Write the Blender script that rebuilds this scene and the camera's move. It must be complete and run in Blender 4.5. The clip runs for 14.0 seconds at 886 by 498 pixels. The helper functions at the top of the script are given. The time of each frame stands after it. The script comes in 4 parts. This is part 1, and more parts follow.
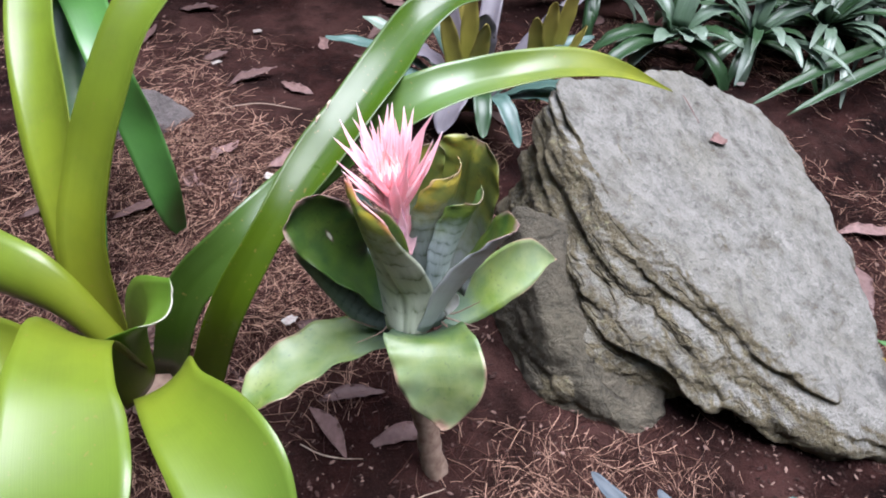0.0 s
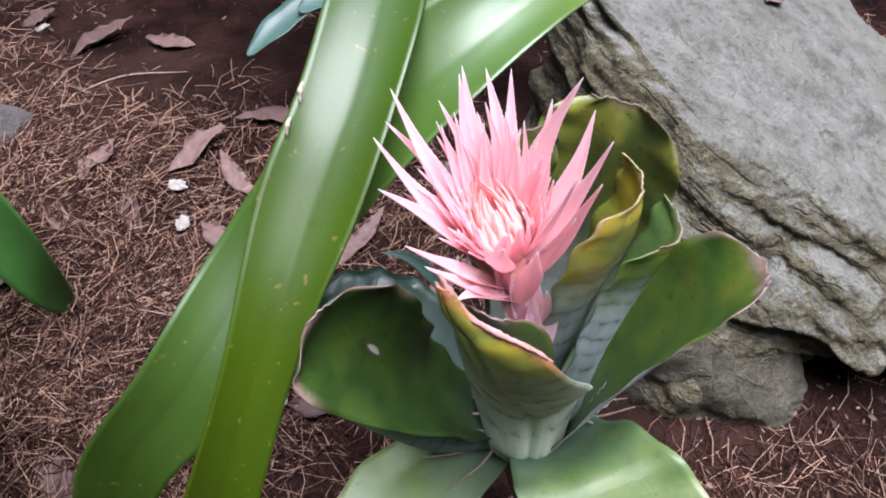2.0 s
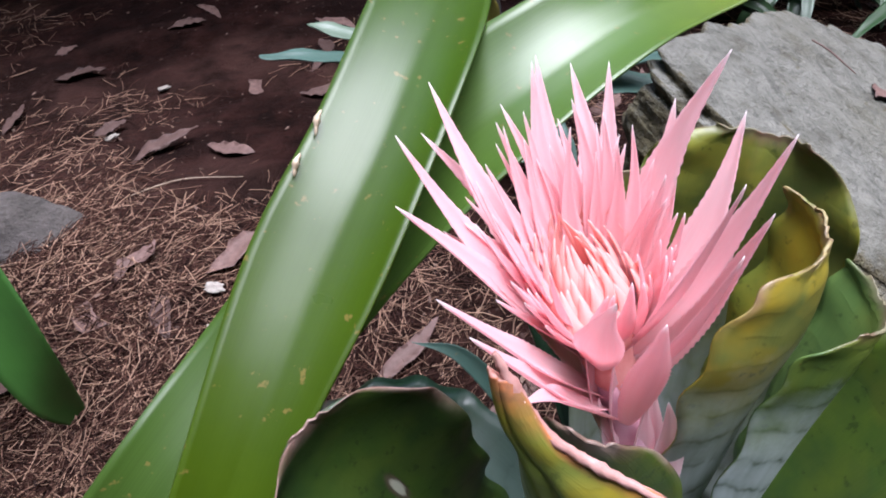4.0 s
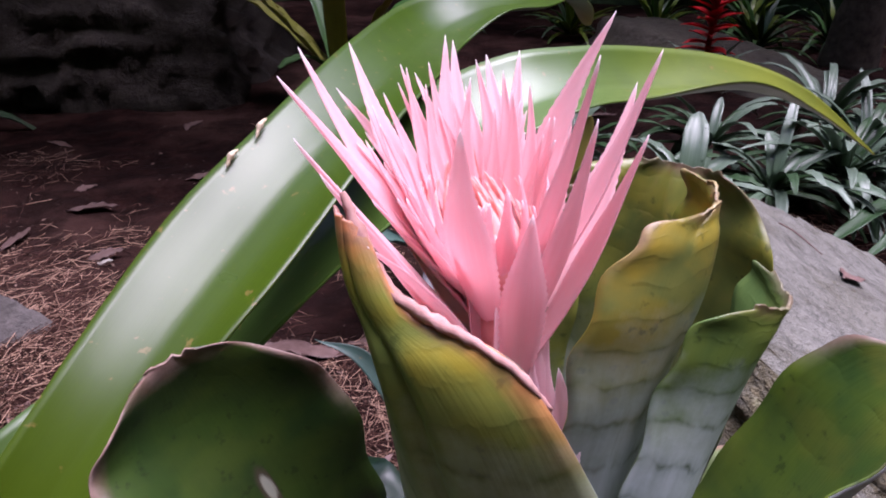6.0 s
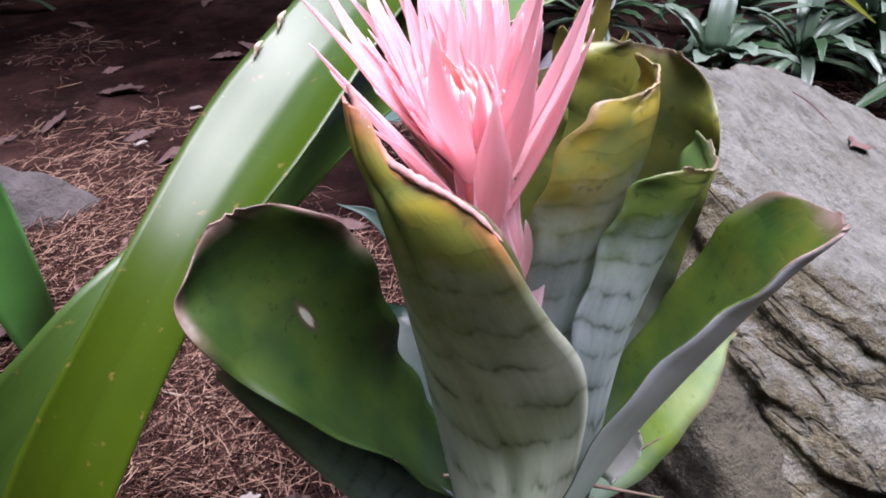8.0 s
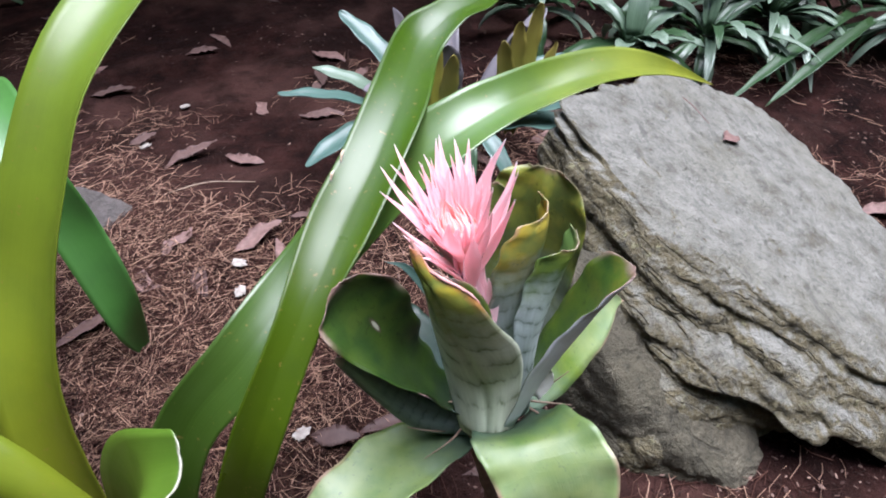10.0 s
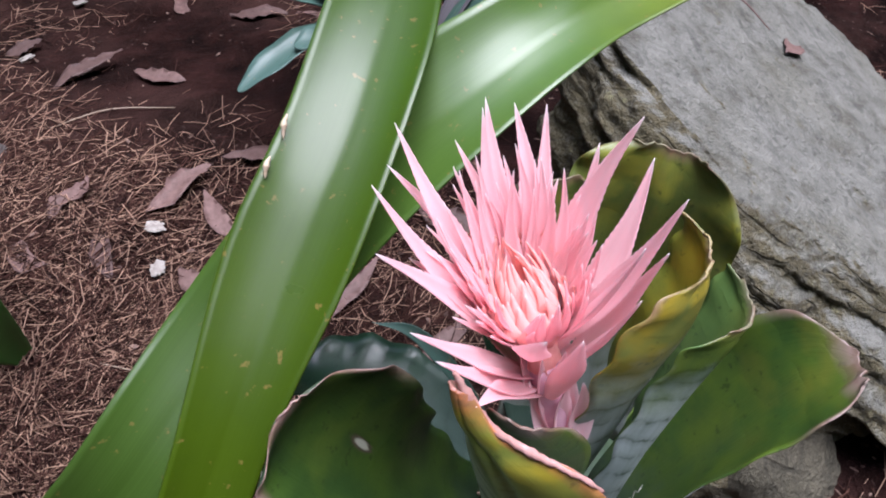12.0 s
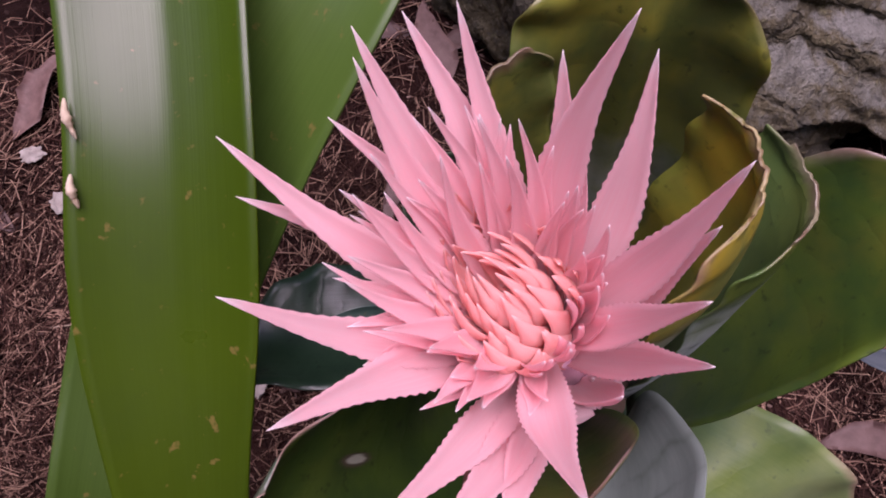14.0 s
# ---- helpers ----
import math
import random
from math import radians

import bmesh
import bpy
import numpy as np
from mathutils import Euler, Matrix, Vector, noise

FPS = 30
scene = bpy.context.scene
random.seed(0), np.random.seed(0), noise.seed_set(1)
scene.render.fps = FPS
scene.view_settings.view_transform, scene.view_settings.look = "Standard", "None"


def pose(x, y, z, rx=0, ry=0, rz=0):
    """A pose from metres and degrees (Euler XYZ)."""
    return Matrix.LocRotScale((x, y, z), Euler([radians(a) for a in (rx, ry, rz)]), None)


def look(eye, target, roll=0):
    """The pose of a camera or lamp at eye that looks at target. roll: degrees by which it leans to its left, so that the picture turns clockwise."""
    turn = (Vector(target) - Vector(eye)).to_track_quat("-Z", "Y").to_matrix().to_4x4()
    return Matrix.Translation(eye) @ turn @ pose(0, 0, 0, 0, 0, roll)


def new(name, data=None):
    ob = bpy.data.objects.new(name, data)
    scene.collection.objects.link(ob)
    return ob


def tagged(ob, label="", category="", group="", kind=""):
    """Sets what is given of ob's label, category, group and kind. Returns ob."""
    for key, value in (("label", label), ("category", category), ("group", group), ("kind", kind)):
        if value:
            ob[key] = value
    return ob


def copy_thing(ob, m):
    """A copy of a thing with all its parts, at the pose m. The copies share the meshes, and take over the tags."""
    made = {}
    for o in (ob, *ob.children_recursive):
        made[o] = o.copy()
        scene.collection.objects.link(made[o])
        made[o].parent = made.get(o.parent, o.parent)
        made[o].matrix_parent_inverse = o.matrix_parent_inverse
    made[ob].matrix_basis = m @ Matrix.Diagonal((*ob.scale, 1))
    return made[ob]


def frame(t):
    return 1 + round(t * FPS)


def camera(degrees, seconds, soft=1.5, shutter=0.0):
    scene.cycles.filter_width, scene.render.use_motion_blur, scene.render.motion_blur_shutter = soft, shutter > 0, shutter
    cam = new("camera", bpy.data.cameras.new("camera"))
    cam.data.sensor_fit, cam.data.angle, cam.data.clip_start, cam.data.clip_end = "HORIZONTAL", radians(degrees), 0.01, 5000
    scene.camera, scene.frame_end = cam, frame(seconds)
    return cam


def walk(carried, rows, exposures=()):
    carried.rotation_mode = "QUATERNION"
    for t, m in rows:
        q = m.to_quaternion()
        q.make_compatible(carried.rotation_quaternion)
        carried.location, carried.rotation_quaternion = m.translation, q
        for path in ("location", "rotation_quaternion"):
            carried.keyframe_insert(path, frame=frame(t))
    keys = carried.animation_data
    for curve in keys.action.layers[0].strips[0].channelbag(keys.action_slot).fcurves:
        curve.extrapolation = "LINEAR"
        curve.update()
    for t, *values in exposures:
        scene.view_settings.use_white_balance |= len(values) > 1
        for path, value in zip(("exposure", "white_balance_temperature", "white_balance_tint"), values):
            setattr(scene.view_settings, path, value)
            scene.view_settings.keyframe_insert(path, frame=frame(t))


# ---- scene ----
cam = camera(68.5, 14.0, soft=1.9)
PATH = [
    (0, (-0.016, 0.073, 1.213), (0.045, 1.403, -0.279), 2.9),
    (0.5, (-0.072, 0.02, 1.263), (0.066, 1.401, -0.177), -0.6),
    (1, (-0.117, 0.06, 1.224), (0.168, 1.408, -0.226), 1.9),
    (1.5, (-0.143, 0.337, 1.057), (0.134, 1.511, -0.538), 4.3),
    (2, (-0.15, 0.489, 0.97), (0.139, 1.552, -0.7), -0.9),
    (2.5, (-0.146, 0.553, 0.928), (0.14, 1.6, -0.751), -3.7),
    (3, (-0.134, 0.576, 0.895), (0.074, 1.632, -0.791), -7.3),
    (3.2, (-0.134, 0.582, 0.886), (0.056, 1.68, -0.775), -7.4),
    (5.3, (-0.128, 0.472, 0.761), (0.093, 2.191, -0.238), -3.2),
    (5.5, (-0.122, 0.478, 0.754), (0.111, 2.198, -0.239), -2.5),
    (6, (-0.105, 0.485, 0.76), (0.157, 2.243, -0.157), 1.0),
    (6.5, (-0.099, 0.493, 0.76), (0.129, 2.274, -0.121), 0.5),
    (7, (-0.092, 0.492, 0.752), (0.12, 2.263, -0.151), 0.9),
    (7.5, (-0.099, 0.47, 0.762), (0.079, 2.152, -0.306), -1.6),
    (8, (-0.097, 0.427, 0.79), (0.057, 1.993, -0.445), -1.4),
    (8.2, (-0.095, 0.416, 0.808), (0.06, 1.925, -0.495), -2.4),
    (10.3, (-0.159, 0.242, 1.078), (0.108, 1.631, -0.337), -1.4),
    (10.5, (-0.156, 0.25, 1.077), (0.102, 1.606, -0.371), -1.6),
    (11, (-0.141, 0.299, 1.043), (0.083, 1.593, -0.466), -0.1),
    (11.5, (-0.138, 0.444, 0.986), (0.156, 1.704, -0.538), 0.1),
    (12, (-0.144, 0.549, 0.909), (0.198, 1.713, -0.681), 1.6),
    (12.5, (-0.129, 0.612, 0.892), (0.168, 1.39, -0.926), -3.5),
    (13, (-0.107, 0.659, 0.889), (0.005, 1.105, -1.057), -19.7),
    (13.2, (-0.096, 0.677, 0.891), (-0.033, 1.02, -1.078), -26.2),
    (13.5, (-0.079, 0.695, 0.887), (-0.071, 0.962, -1.095), -37.5),
    (14, (-0.085, 0.669, 0.859), (0.082, 1.199, -1.062), -16.0),
]
walk(cam, [(t, look(eye, target, roll)) for t, eye, target, roll in PATH],
     exposures=[(0, 1.53, 5680, 18), (1, 1.53, 5680, 18), (3.2, 0.98, 5730, 14), (5.3, 1.40, 5750, 28), (6.5, 0.90, 5820, 40), (7.2, 0.95, 5820, 38), (8, 1.40, 5750, 27), (10.3, 1.48, 5680, 16), (11.3, 1.38, 5680, 16), (12, 1.00, 5690, 18), (13, 0.72, 5730, 22), (13.5, 0.63, 5800, 28), (14, 0.29, 6200, 48)])

# ---------------------------------------------------------------- light
world = bpy.data.worlds.new("sky")
scene.world = world
world.use_nodes = True
wn, wl = world.node_tree.nodes, world.node_tree.links
sky = wn.new("ShaderNodeTexSky")
sky.sky_type, sky.sun_disc = "NISHITA", False
sky.sun_elevation, sky.sun_rotation = radians(78), radians(66)
sky.air_density, sky.dust_density, sky.ozone_density = 1.0, 3.0, 1.0
wn["Background"].inputs["Strength"].default_value = 0.125
wl.new(sky.outputs[0], wn["Background"].inputs["Color"])
sun_data = bpy.data.lights.new("sun", "SUN")
sun_data.energy, sun_data.angle, sun_data.color = 4.0, radians(50), (1.0, 0.98, 0.95)
sun = new("sun", sun_data)
sun.matrix_world = look((0.8, 1.15, 4.2), (0, 0.8, 0.2))


# ---------------------------------------------------------------- materials
class Nodes:
    """A small wrapper that makes node graphs short to write."""

    def __init__(self, name):
        self.mat = bpy.data.materials.new(name)
        self.mat.use_nodes = True
        self.tree = self.mat.node_tree
        self.nodes, self.links = self.tree.nodes, self.tree.links
        self.bsdf = self.nodes["Principled BSDF"]
        self.out = self.nodes["Material Output"]

    def put(self, socket, value):
        if hasattr(value, "is_linked"):
            self.links.new(value, socket)
        elif isinstance(value, (tuple, list)) and len(value) == 3 and socket.type == "RGBA":
            socket.default_value = (*value, 1)
        else:
            socket.default_value = value

    def set(self, **values):
        for key, value in values.items():
            self.put(self.bsdf.inputs[key.replace("_", " ")], value)

    def coord(self, kind="Object", scale=(1, 1, 1)):
        c, m = self.nodes.new("ShaderNodeTexCoord"), self.nodes.new("ShaderNodeMapping")
        m.inputs["Scale"].default_value = scale
        self.links.new(c.outputs[kind], m.inputs[0])
        return m.outputs[0]

    def noise(self, vec, scale, detail=4.0, rough=0.55, warp=0.0):
        n = self.nodes.new("ShaderNodeTexNoise")
        self.links.new(vec, n.inputs["Vector"])
        n.inputs["Scale"].default_value, n.inputs["Detail"].default_value = scale, detail
        n.inputs["Roughness"].default_value, n.inputs["Distortion"].default_value = rough, warp
        return n.outputs["Fac"]

    def cracks(self, vec, scale):
        n = self.nodes.new("ShaderNodeTexVoronoi")
        n.feature = "DISTANCE_TO_EDGE"
        self.links.new(vec, n.inputs["Vector"])
        n.inputs["Scale"].default_value = scale
        return n.outputs["Distance"]

    def warp(self, vec, scale, amount):
        n, a = self.nodes.new("ShaderNodeTexNoise"), self.nodes.new("ShaderNodeVectorMath")
        self.links.new(vec, n.inputs["Vector"])
        n.inputs["Scale"].default_value, n.inputs["Detail"].default_value = scale, 3
        a.operation = "MULTIPLY_ADD"
        self.links.new(n.outputs["Color"], a.inputs[0])
        a.inputs[1].default_value = (amount, amount, amount)
        self.links.new(vec, a.inputs[2])
        return a.outputs[0]

    def ramp(self, fac, *stops):
        r = self.nodes.new("ShaderNodeValToRGB")
        self.links.new(fac, r.inputs[0])
        while len(r.color_ramp.elements) < len(stops):
            r.color_ramp.elements.new(0.5)
        for e, (at, col) in zip(r.color_ramp.elements, stops):
            e.position = at
            e.color = (*col, 1) if isinstance(col, (tuple, list)) else (col, col, col, 1)
        return r.outputs[0]

    def math(self, op, a, b=0.0, clamp=False):
        n = self.nodes.new("ShaderNodeMath")
        n.operation, n.use_clamp = op, clamp
        self.put(n.inputs[0], a)
        self.put(n.inputs[1], b)
        return n.outputs[0]

    def mix(self, fac, a, b):
        n = self.nodes.new("ShaderNodeMix")
        n.data_type = "RGBA"
        self.put(n.inputs["Factor"], fac)
        self.put(n.inputs[6], a)
        self.put(n.inputs[7], b)
        return n.outputs[2]

    def uv(self):
        c, s = self.nodes.new("ShaderNodeTexCoord"), self.nodes.new("ShaderNodeSeparateXYZ")
        self.links.new(c.outputs["UV"], s.inputs[0])
        return s.outputs[0], s.outputs[1]

    def layered(self, bed):
        """Coordinates squeezed across the bedding, so that patterns run along it."""
        b = Vector(bed).normalized()
        r = b.cross(Vector((0.84, 0.5, 0.0))).normalized()
        o = b.cross(r)
        c, out = self.nodes.new("ShaderNodeTexCoord"), self.nodes.new("ShaderNodeCombineXYZ")
        for axis, (way, size) in enumerate(((b, 4.0), (r, 0.6), (o, 0.9))):
            d = self.nodes.new("ShaderNodeVectorMath")
            d.operation = "DOT_PRODUCT"
            self.links.new(c.outputs["Object"], d.inputs[0])
            d.inputs[1].default_value = way * size
            self.links.new(d.outputs["Value"], out.inputs[axis])
        return out.outputs[0]

    def random(self):
        return self.nodes.new("ShaderNodeObjectInfo").outputs["Random"]

    def island(self):
        return self.nodes.new("ShaderNodeNewGeometry").outputs["Random Per Island"]

    def bump(self, height, strength=0.3, distance=0.002):
        b = self.nodes.new("ShaderNodeBump")
        b.inputs["Strength"].default_value, b.inputs["Distance"].default_value = strength, distance
        self.links.new(height, b.inputs["Height"])
        self.links.new(b.outputs[0], self.bsdf.inputs["Normal"])

    def translucent(self, color, amount):
        t, m = self.nodes.new("ShaderNodeBsdfTranslucent"), self.nodes.new("ShaderNodeMixShader")
        self.put(t.inputs["Color"], color)
        m.inputs[0].default_value = amount
        self.links.new(self.bsdf.outputs[0], m.inputs[1])
        self.links.new(t.outputs[0], m.inputs[2])
        self.links.new(m.outputs[0], self.out.inputs["Surface"])


def green_leaf(name, root, middle, end, streak=0.25, gloss=0.3, glow=0.25, fleck=(0.25, 0.16, 0.05), flecks=0.0, spec=0.5, dry_end=0.0, end_at=0.46, mid_at=0.45):
    """A strap leaf: its colour runs from root to end, with fine lengthwise veins, blotches and small flecks."""
    k = Nodes(name)
    u, v = k.uv()
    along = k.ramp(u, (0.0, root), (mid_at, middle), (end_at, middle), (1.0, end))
    blot = k.noise(k.coord("Object"), 14, 5)
    col = k.mix(k.ramp(blot, (0.42, 0.0), (0.75, 0.5)), along, tuple(c * 0.62 for c in middle))
    veins = k.noise(k.coord("UV", (1.5, 70, 1)), 1.0, 2)
    col = k.mix(k.math("MULTIPLY", k.ramp(veins, (0.4, 0.0), (0.65, 1.0)), streak), col, tuple(min(1, c * 1.5 + 0.02) for c in middle))
    if flecks:
        spots = k.noise(k.coord("Object"), 120, 3, 0.6)
        col = k.mix(k.math("MULTIPLY", k.ramp(spots, (0.66, 0.0), (0.72, 1.0)), flecks), col, fleck)
    if dry_end:
        ragged = k.math("ADD", u, k.math("MULTIPLY", k.math("SUBTRACT", k.noise(k.coord("Object"), 130, 3), 0.5), 0.02))
        col = k.mix(k.ramp(ragged, (dry_end, 0.0), (dry_end + 0.006, 1.0)), col, (0.45, 0.45, 0.34))
    k.set(Base_Color=col, Roughness=k.ramp(blot, (0.3, gloss), (0.8, gloss + 0.12)), Specular_IOR_Level=spec)
    k.bump(k.math("ADD", k.math("MULTIPLY", veins, 0.5), blot), 0.10, 0.002)
    k.translucent(col, glow)
    return k.mat


def scaled_leaf(name, green, dark, silver, silver_at, blotch, rim, bands=0.7, yellow=0.4, gloss=0.35, rim_at=0.55, scar=None, count=12.0, rim_wide=0.06, sheen=0.0):
    """An urn plant's leaf: silvery scales and dark cross bands low down, green above, with yellow patches and a scorched rim."""
    k = Nodes(name)
    u, v = k.uv()
    obj = k.coord("Object")
    cloud = k.noise(obj, 26, 6, 0.65)
    fine = k.noise(k.coord("UV", (4, 45, 1)), 1.0, 3)
    body = k.mix(k.ramp(k.noise(obj, 34, 5, 0.55), (0.30, 0.0), (0.72, 1.0)), green, dark)
    body = k.mix(k.math("MULTIPLY", k.ramp(k.noise(obj, 30, 3), (0.45, 0.0), (0.62, 1.0)), k.ramp(u, (0.3, 0.0), (0.8, yellow))), body, blotch)
    body = k.mix(k.ramp(k.noise(obj, 150, 3, 0.6), (0.62, 0.0), (0.70, 0.55)), body, tuple(0.35 * d for d in dark))
    shifted = k.math("MULTIPLY", k.noise(k.coord("UV", (1.2, 3.2, 1)), 1.0, 3, 0.6), 1.5)
    wavy = k.math("FRACT", k.math("ADD", k.math("MULTIPLY", u, count), shifted))
    patchy = k.ramp(k.noise(k.coord("UV", (9, 6, 1)), 1.0, 3, 0.6), (0.38, 0.1), (0.62, 1.0))
    line = k.math("MULTIPLY", k.ramp(wavy, (0.0, 0.5), (0.22, 0.1), (0.55, 0.0), (0.78, 0.25), (0.90, 1.0), (1.0, 0.5)), patchy)
    powder = k.mix(k.ramp(k.noise(k.coord("UV", (5, 12, 1)), 1.0, 4, 0.65), (0.42, 0.0), (0.68, 0.5)), silver, tuple(0.55 * s + 0.45 * d for s, d in zip(silver, dark)))
    powder = k.mix(k.math("MULTIPLY", line, bands), powder, tuple(0.10 * s + 0.6 * d for s, d in zip(silver, dark)))
    body = k.mix(k.math("MULTIPLY", line, 0.28 * bands), body, tuple(0.6 * d for d in dark))
    low = k.math("SUBTRACT", silver_at + 0.25, u)
    mask = k.ramp(k.math("ADD", low, k.math("MULTIPLY", k.math("SUBTRACT", cloud, 0.5), 0.45)), (0.1, 0.0), (0.4, 1.0))
    col = k.mix(mask, body, powder)
    # Pale cloudy patches paint reflected sky sheen into the leaf colour.
    if sheen:
        col = k.mix(k.ramp(k.noise(obj, 9, 4, 0.5), (0.38, 0.0), (0.70, sheen)), col, (0.33, 0.40, 0.31))
    edge = k.math("ABSOLUTE", k.math("SUBTRACT", v, 0.5))
    near = k.math("MAXIMUM", edge, k.math("SUBTRACT", u, 0.49))
    worn = k.math("MULTIPLY", k.ramp(k.math("ADD", near, k.math("MULTIPLY", k.math("SUBTRACT", cloud, 0.5), 0.09)), (0.5 - rim_wide, 0.0), (0.5, 1.0)), k.ramp(u, (rim_at, 0.0), (rim_at + 0.15, 1.0)))
    col = k.mix(worn, col, k.mix(k.ramp(k.noise(obj, 90, 3), (0.45, 0.0), (0.6, 0.7)), rim, (0.16, 0.09, 0.06)))
    if scar:
        far = k.math("ADD", k.math("POWER", k.math("MULTIPLY", k.math("SUBTRACT", u, scar[0]), 0.9), 2.0), k.math("POWER", k.math("SUBTRACT", v, scar[1]), 2.0))
        far = k.math("ADD", k.math("SQRT", far), k.math("MULTIPLY", k.math("SUBTRACT", fine, 0.5), 0.03))
        col = k.mix(k.ramp(far, (0.03, 1.0), (0.045, 0.0)), col, (0.06, 0.05, 0.03))
        col = k.mix(k.ramp(far, (0.018, 1.0), (0.026, 0.0)), col, (0.30, 0.31, 0.24))
    k.set(Base_Color=col, Roughness=k.ramp(mask, (0.0, gloss), (1.0, 0.7)), Specular_IOR_Level=k.ramp(mask, (0.0, 0.6), (1.0, 0.3)))
    k.bump(k.math("ADD", k.math("MULTIPLY", fine, 0.25), k.math("MULTIPLY", line, -0.25)), 0.3, 0.002)
    k.translucent(col, 0.15)
    return k.mat


def earth():
    k = Nodes("earth")
    c = k.coord("Object")
    big, mid, fine = k.noise(c, 1.7, 5), k.noise(c, 11, 6, 0.65), k.noise(c, 90, 4, 0.7)
    col = k.mix(k.ramp(mid, (0.35, 0.0), (0.7, 1.0)), (0.0042, 0.0015, 0.0013), (0.036, 0.0138, 0.0115))
    col = k.mix(k.ramp(big, (0.45, 0.0), (0.62, 0.6)), col, (0.095, 0.048, 0.039))
    col = k.mix(k.ramp(fine, (0.60, 0.0), (0.75, 0.6)), col, (0.07, 0.036, 0.030))
    col = k.mix(k.ramp(k.noise(c, 4.5, 4, 0.6), (0.40, 0.75), (0.52, 0.0)), col, (0.009, 0.004, 0.0035))
    crumbs = k.noise(c, 300, 4, 0.75)
    col = k.mix(k.ramp(crumbs, (0.56, 0.0), (0.70, 0.5)), col, (0.085, 0.045, 0.038))
    col = k.mix(k.ramp(crumbs, (0.32, 0.7), (0.44, 0.0)), col, (0.005, 0.002, 0.002))
    k.set(Base_Color=col, Roughness=0.95, Specular_IOR_Level=0.06)
    k.bump(k.math("ADD", k.math("ADD", k.math("MULTIPLY", mid, 1.5), fine), k.math("MULTIPLY", crumbs, 0.5)), 1.0, 0.014)
    return k.mat


def stone(name, light, dark, moss, moss_amount=0.5, scale=1.0, bed=None, side=None):
    k = Nodes(name)
    c = k.coord("Object")
    cloud, mid, fine = k.noise(c, 4 * scale, 5), k.noise(c, 18 * scale, 6, 0.65), k.noise(c, 110 * scale, 4, 0.7)
    col = k.mix(k.ramp(mid, (0.3, 0.0), (0.72, 1.0)), dark, light)
    col = k.mix(k.ramp(cloud, (0.48, 0.0), (0.7, moss_amount)), col, moss)
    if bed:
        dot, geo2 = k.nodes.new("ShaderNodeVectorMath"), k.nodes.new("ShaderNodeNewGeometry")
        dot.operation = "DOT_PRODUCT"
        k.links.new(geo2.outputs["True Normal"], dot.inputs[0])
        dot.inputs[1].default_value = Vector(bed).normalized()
        # Olive broken sides, with the flank's shade put into their darker colour.
        broken_shade = k.ramp(k.math("ADD", dot.outputs["Value"], k.math("MULTIPLY", k.math("SUBTRACT", mid, 0.5), 0.5)), (0.80, 1.0), (0.97, 0.0))
        col = k.mix(broken_shade, col, k.mix(k.ramp(mid, (0.3, 0.0), (0.7, 1.0)), tuple(0.5 * x for x in side), side))
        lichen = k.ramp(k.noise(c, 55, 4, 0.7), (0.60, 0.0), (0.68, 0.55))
        col = k.mix(k.math("MULTIPLY", lichen, broken_shade), col, (0.24, 0.235, 0.12))
    layers = k.warp(k.layered(bed), 5, 0.6) if bed else k.warp(c, 6, 0.3)
    fade = k.ramp(k.noise(c, 3.5 * scale, 3), (0.45, 0.0), (0.62, 1.0))
    gap = k.ramp(k.cracks(layers, 5.5 * scale), (0.0, 0.0), (0.06, 1.0))
    gap = k.math("MAXIMUM", gap, k.math("SUBTRACT", 1.0, k.math("MULTIPLY", fade, broken_shade if bed else 0.6)))
    col = k.mix(k.math("MULTIPLY", k.math("SUBTRACT", 1.0, gap), 0.6), col, tuple(0.3 * d for d in dark))
    grit = k.noise(c, 320, 3, 0.7)
    col = k.mix(k.ramp(k.noise(c, 200 * scale, 4, 0.75), (0.53, 0.0), (0.66, 0.28)), col, tuple(min(1.0, 1.5 * x) for x in light))
    col = k.mix(k.ramp(k.noise(c, 48 * scale, 5, 0.7), (0.36, 0.55), (0.47, 0.0)), col, tuple(0.7 * x for x in dark))
    scratch = k.noise(k.coord("Object", (30, 9, 22)), 1.0, 5, 0.7, 0.6)
    col = k.mix(k.ramp(scratch, (0.33, 0.5), (0.42, 0.0)), col, tuple(0.6 * x for x in dark))
    col = k.mix(k.ramp(fine, (0.6, 0.0), (0.78, 0.28)), col, tuple(0.35 * d for d in dark))
    k.set(Base_Color=col, Roughness=0.82, Specular_IOR_Level=0.3)
    k.bump(k.math("ADD", k.math("ADD", k.math("MULTIPLY", mid, 1.6), fine), k.math("ADD", k.math("MULTIPLY", grit, 0.2), k.math("MULTIPLY", gap, 0.5))), 0.9, 0.014)
    return k.mat


def plain(name, a, b, scale=30, rough=0.7, bump=0.3, spec=0.3, glow=0.0, per_object=0.0):
    k = Nodes(name)
    n = k.noise(k.coord("Object"), scale, 5, 0.6)
    col = k.mix(k.ramp(n, (0.3, 0.0), (0.7, 1.0)), a, b)
    if per_object:
        col = k.mix(k.math("MULTIPLY", k.random(), per_object), col, tuple(0.35 * x for x in a))
    k.set(Base_Color=col, Roughness=rough, Specular_IOR_Level=spec)
    k.bump(n, bump, 0.002)
    if glow:
        k.translucent(col, glow)
    return k.mat


def litter(name, a, b, c):
    k = Nodes(name)
    col = k.ramp(k.island(), (0.0, a), (0.62, b), (1.0, c))
    k.set(Base_Color=col, Roughness=0.85, Specular_IOR_Level=0.1)
    return k.mat


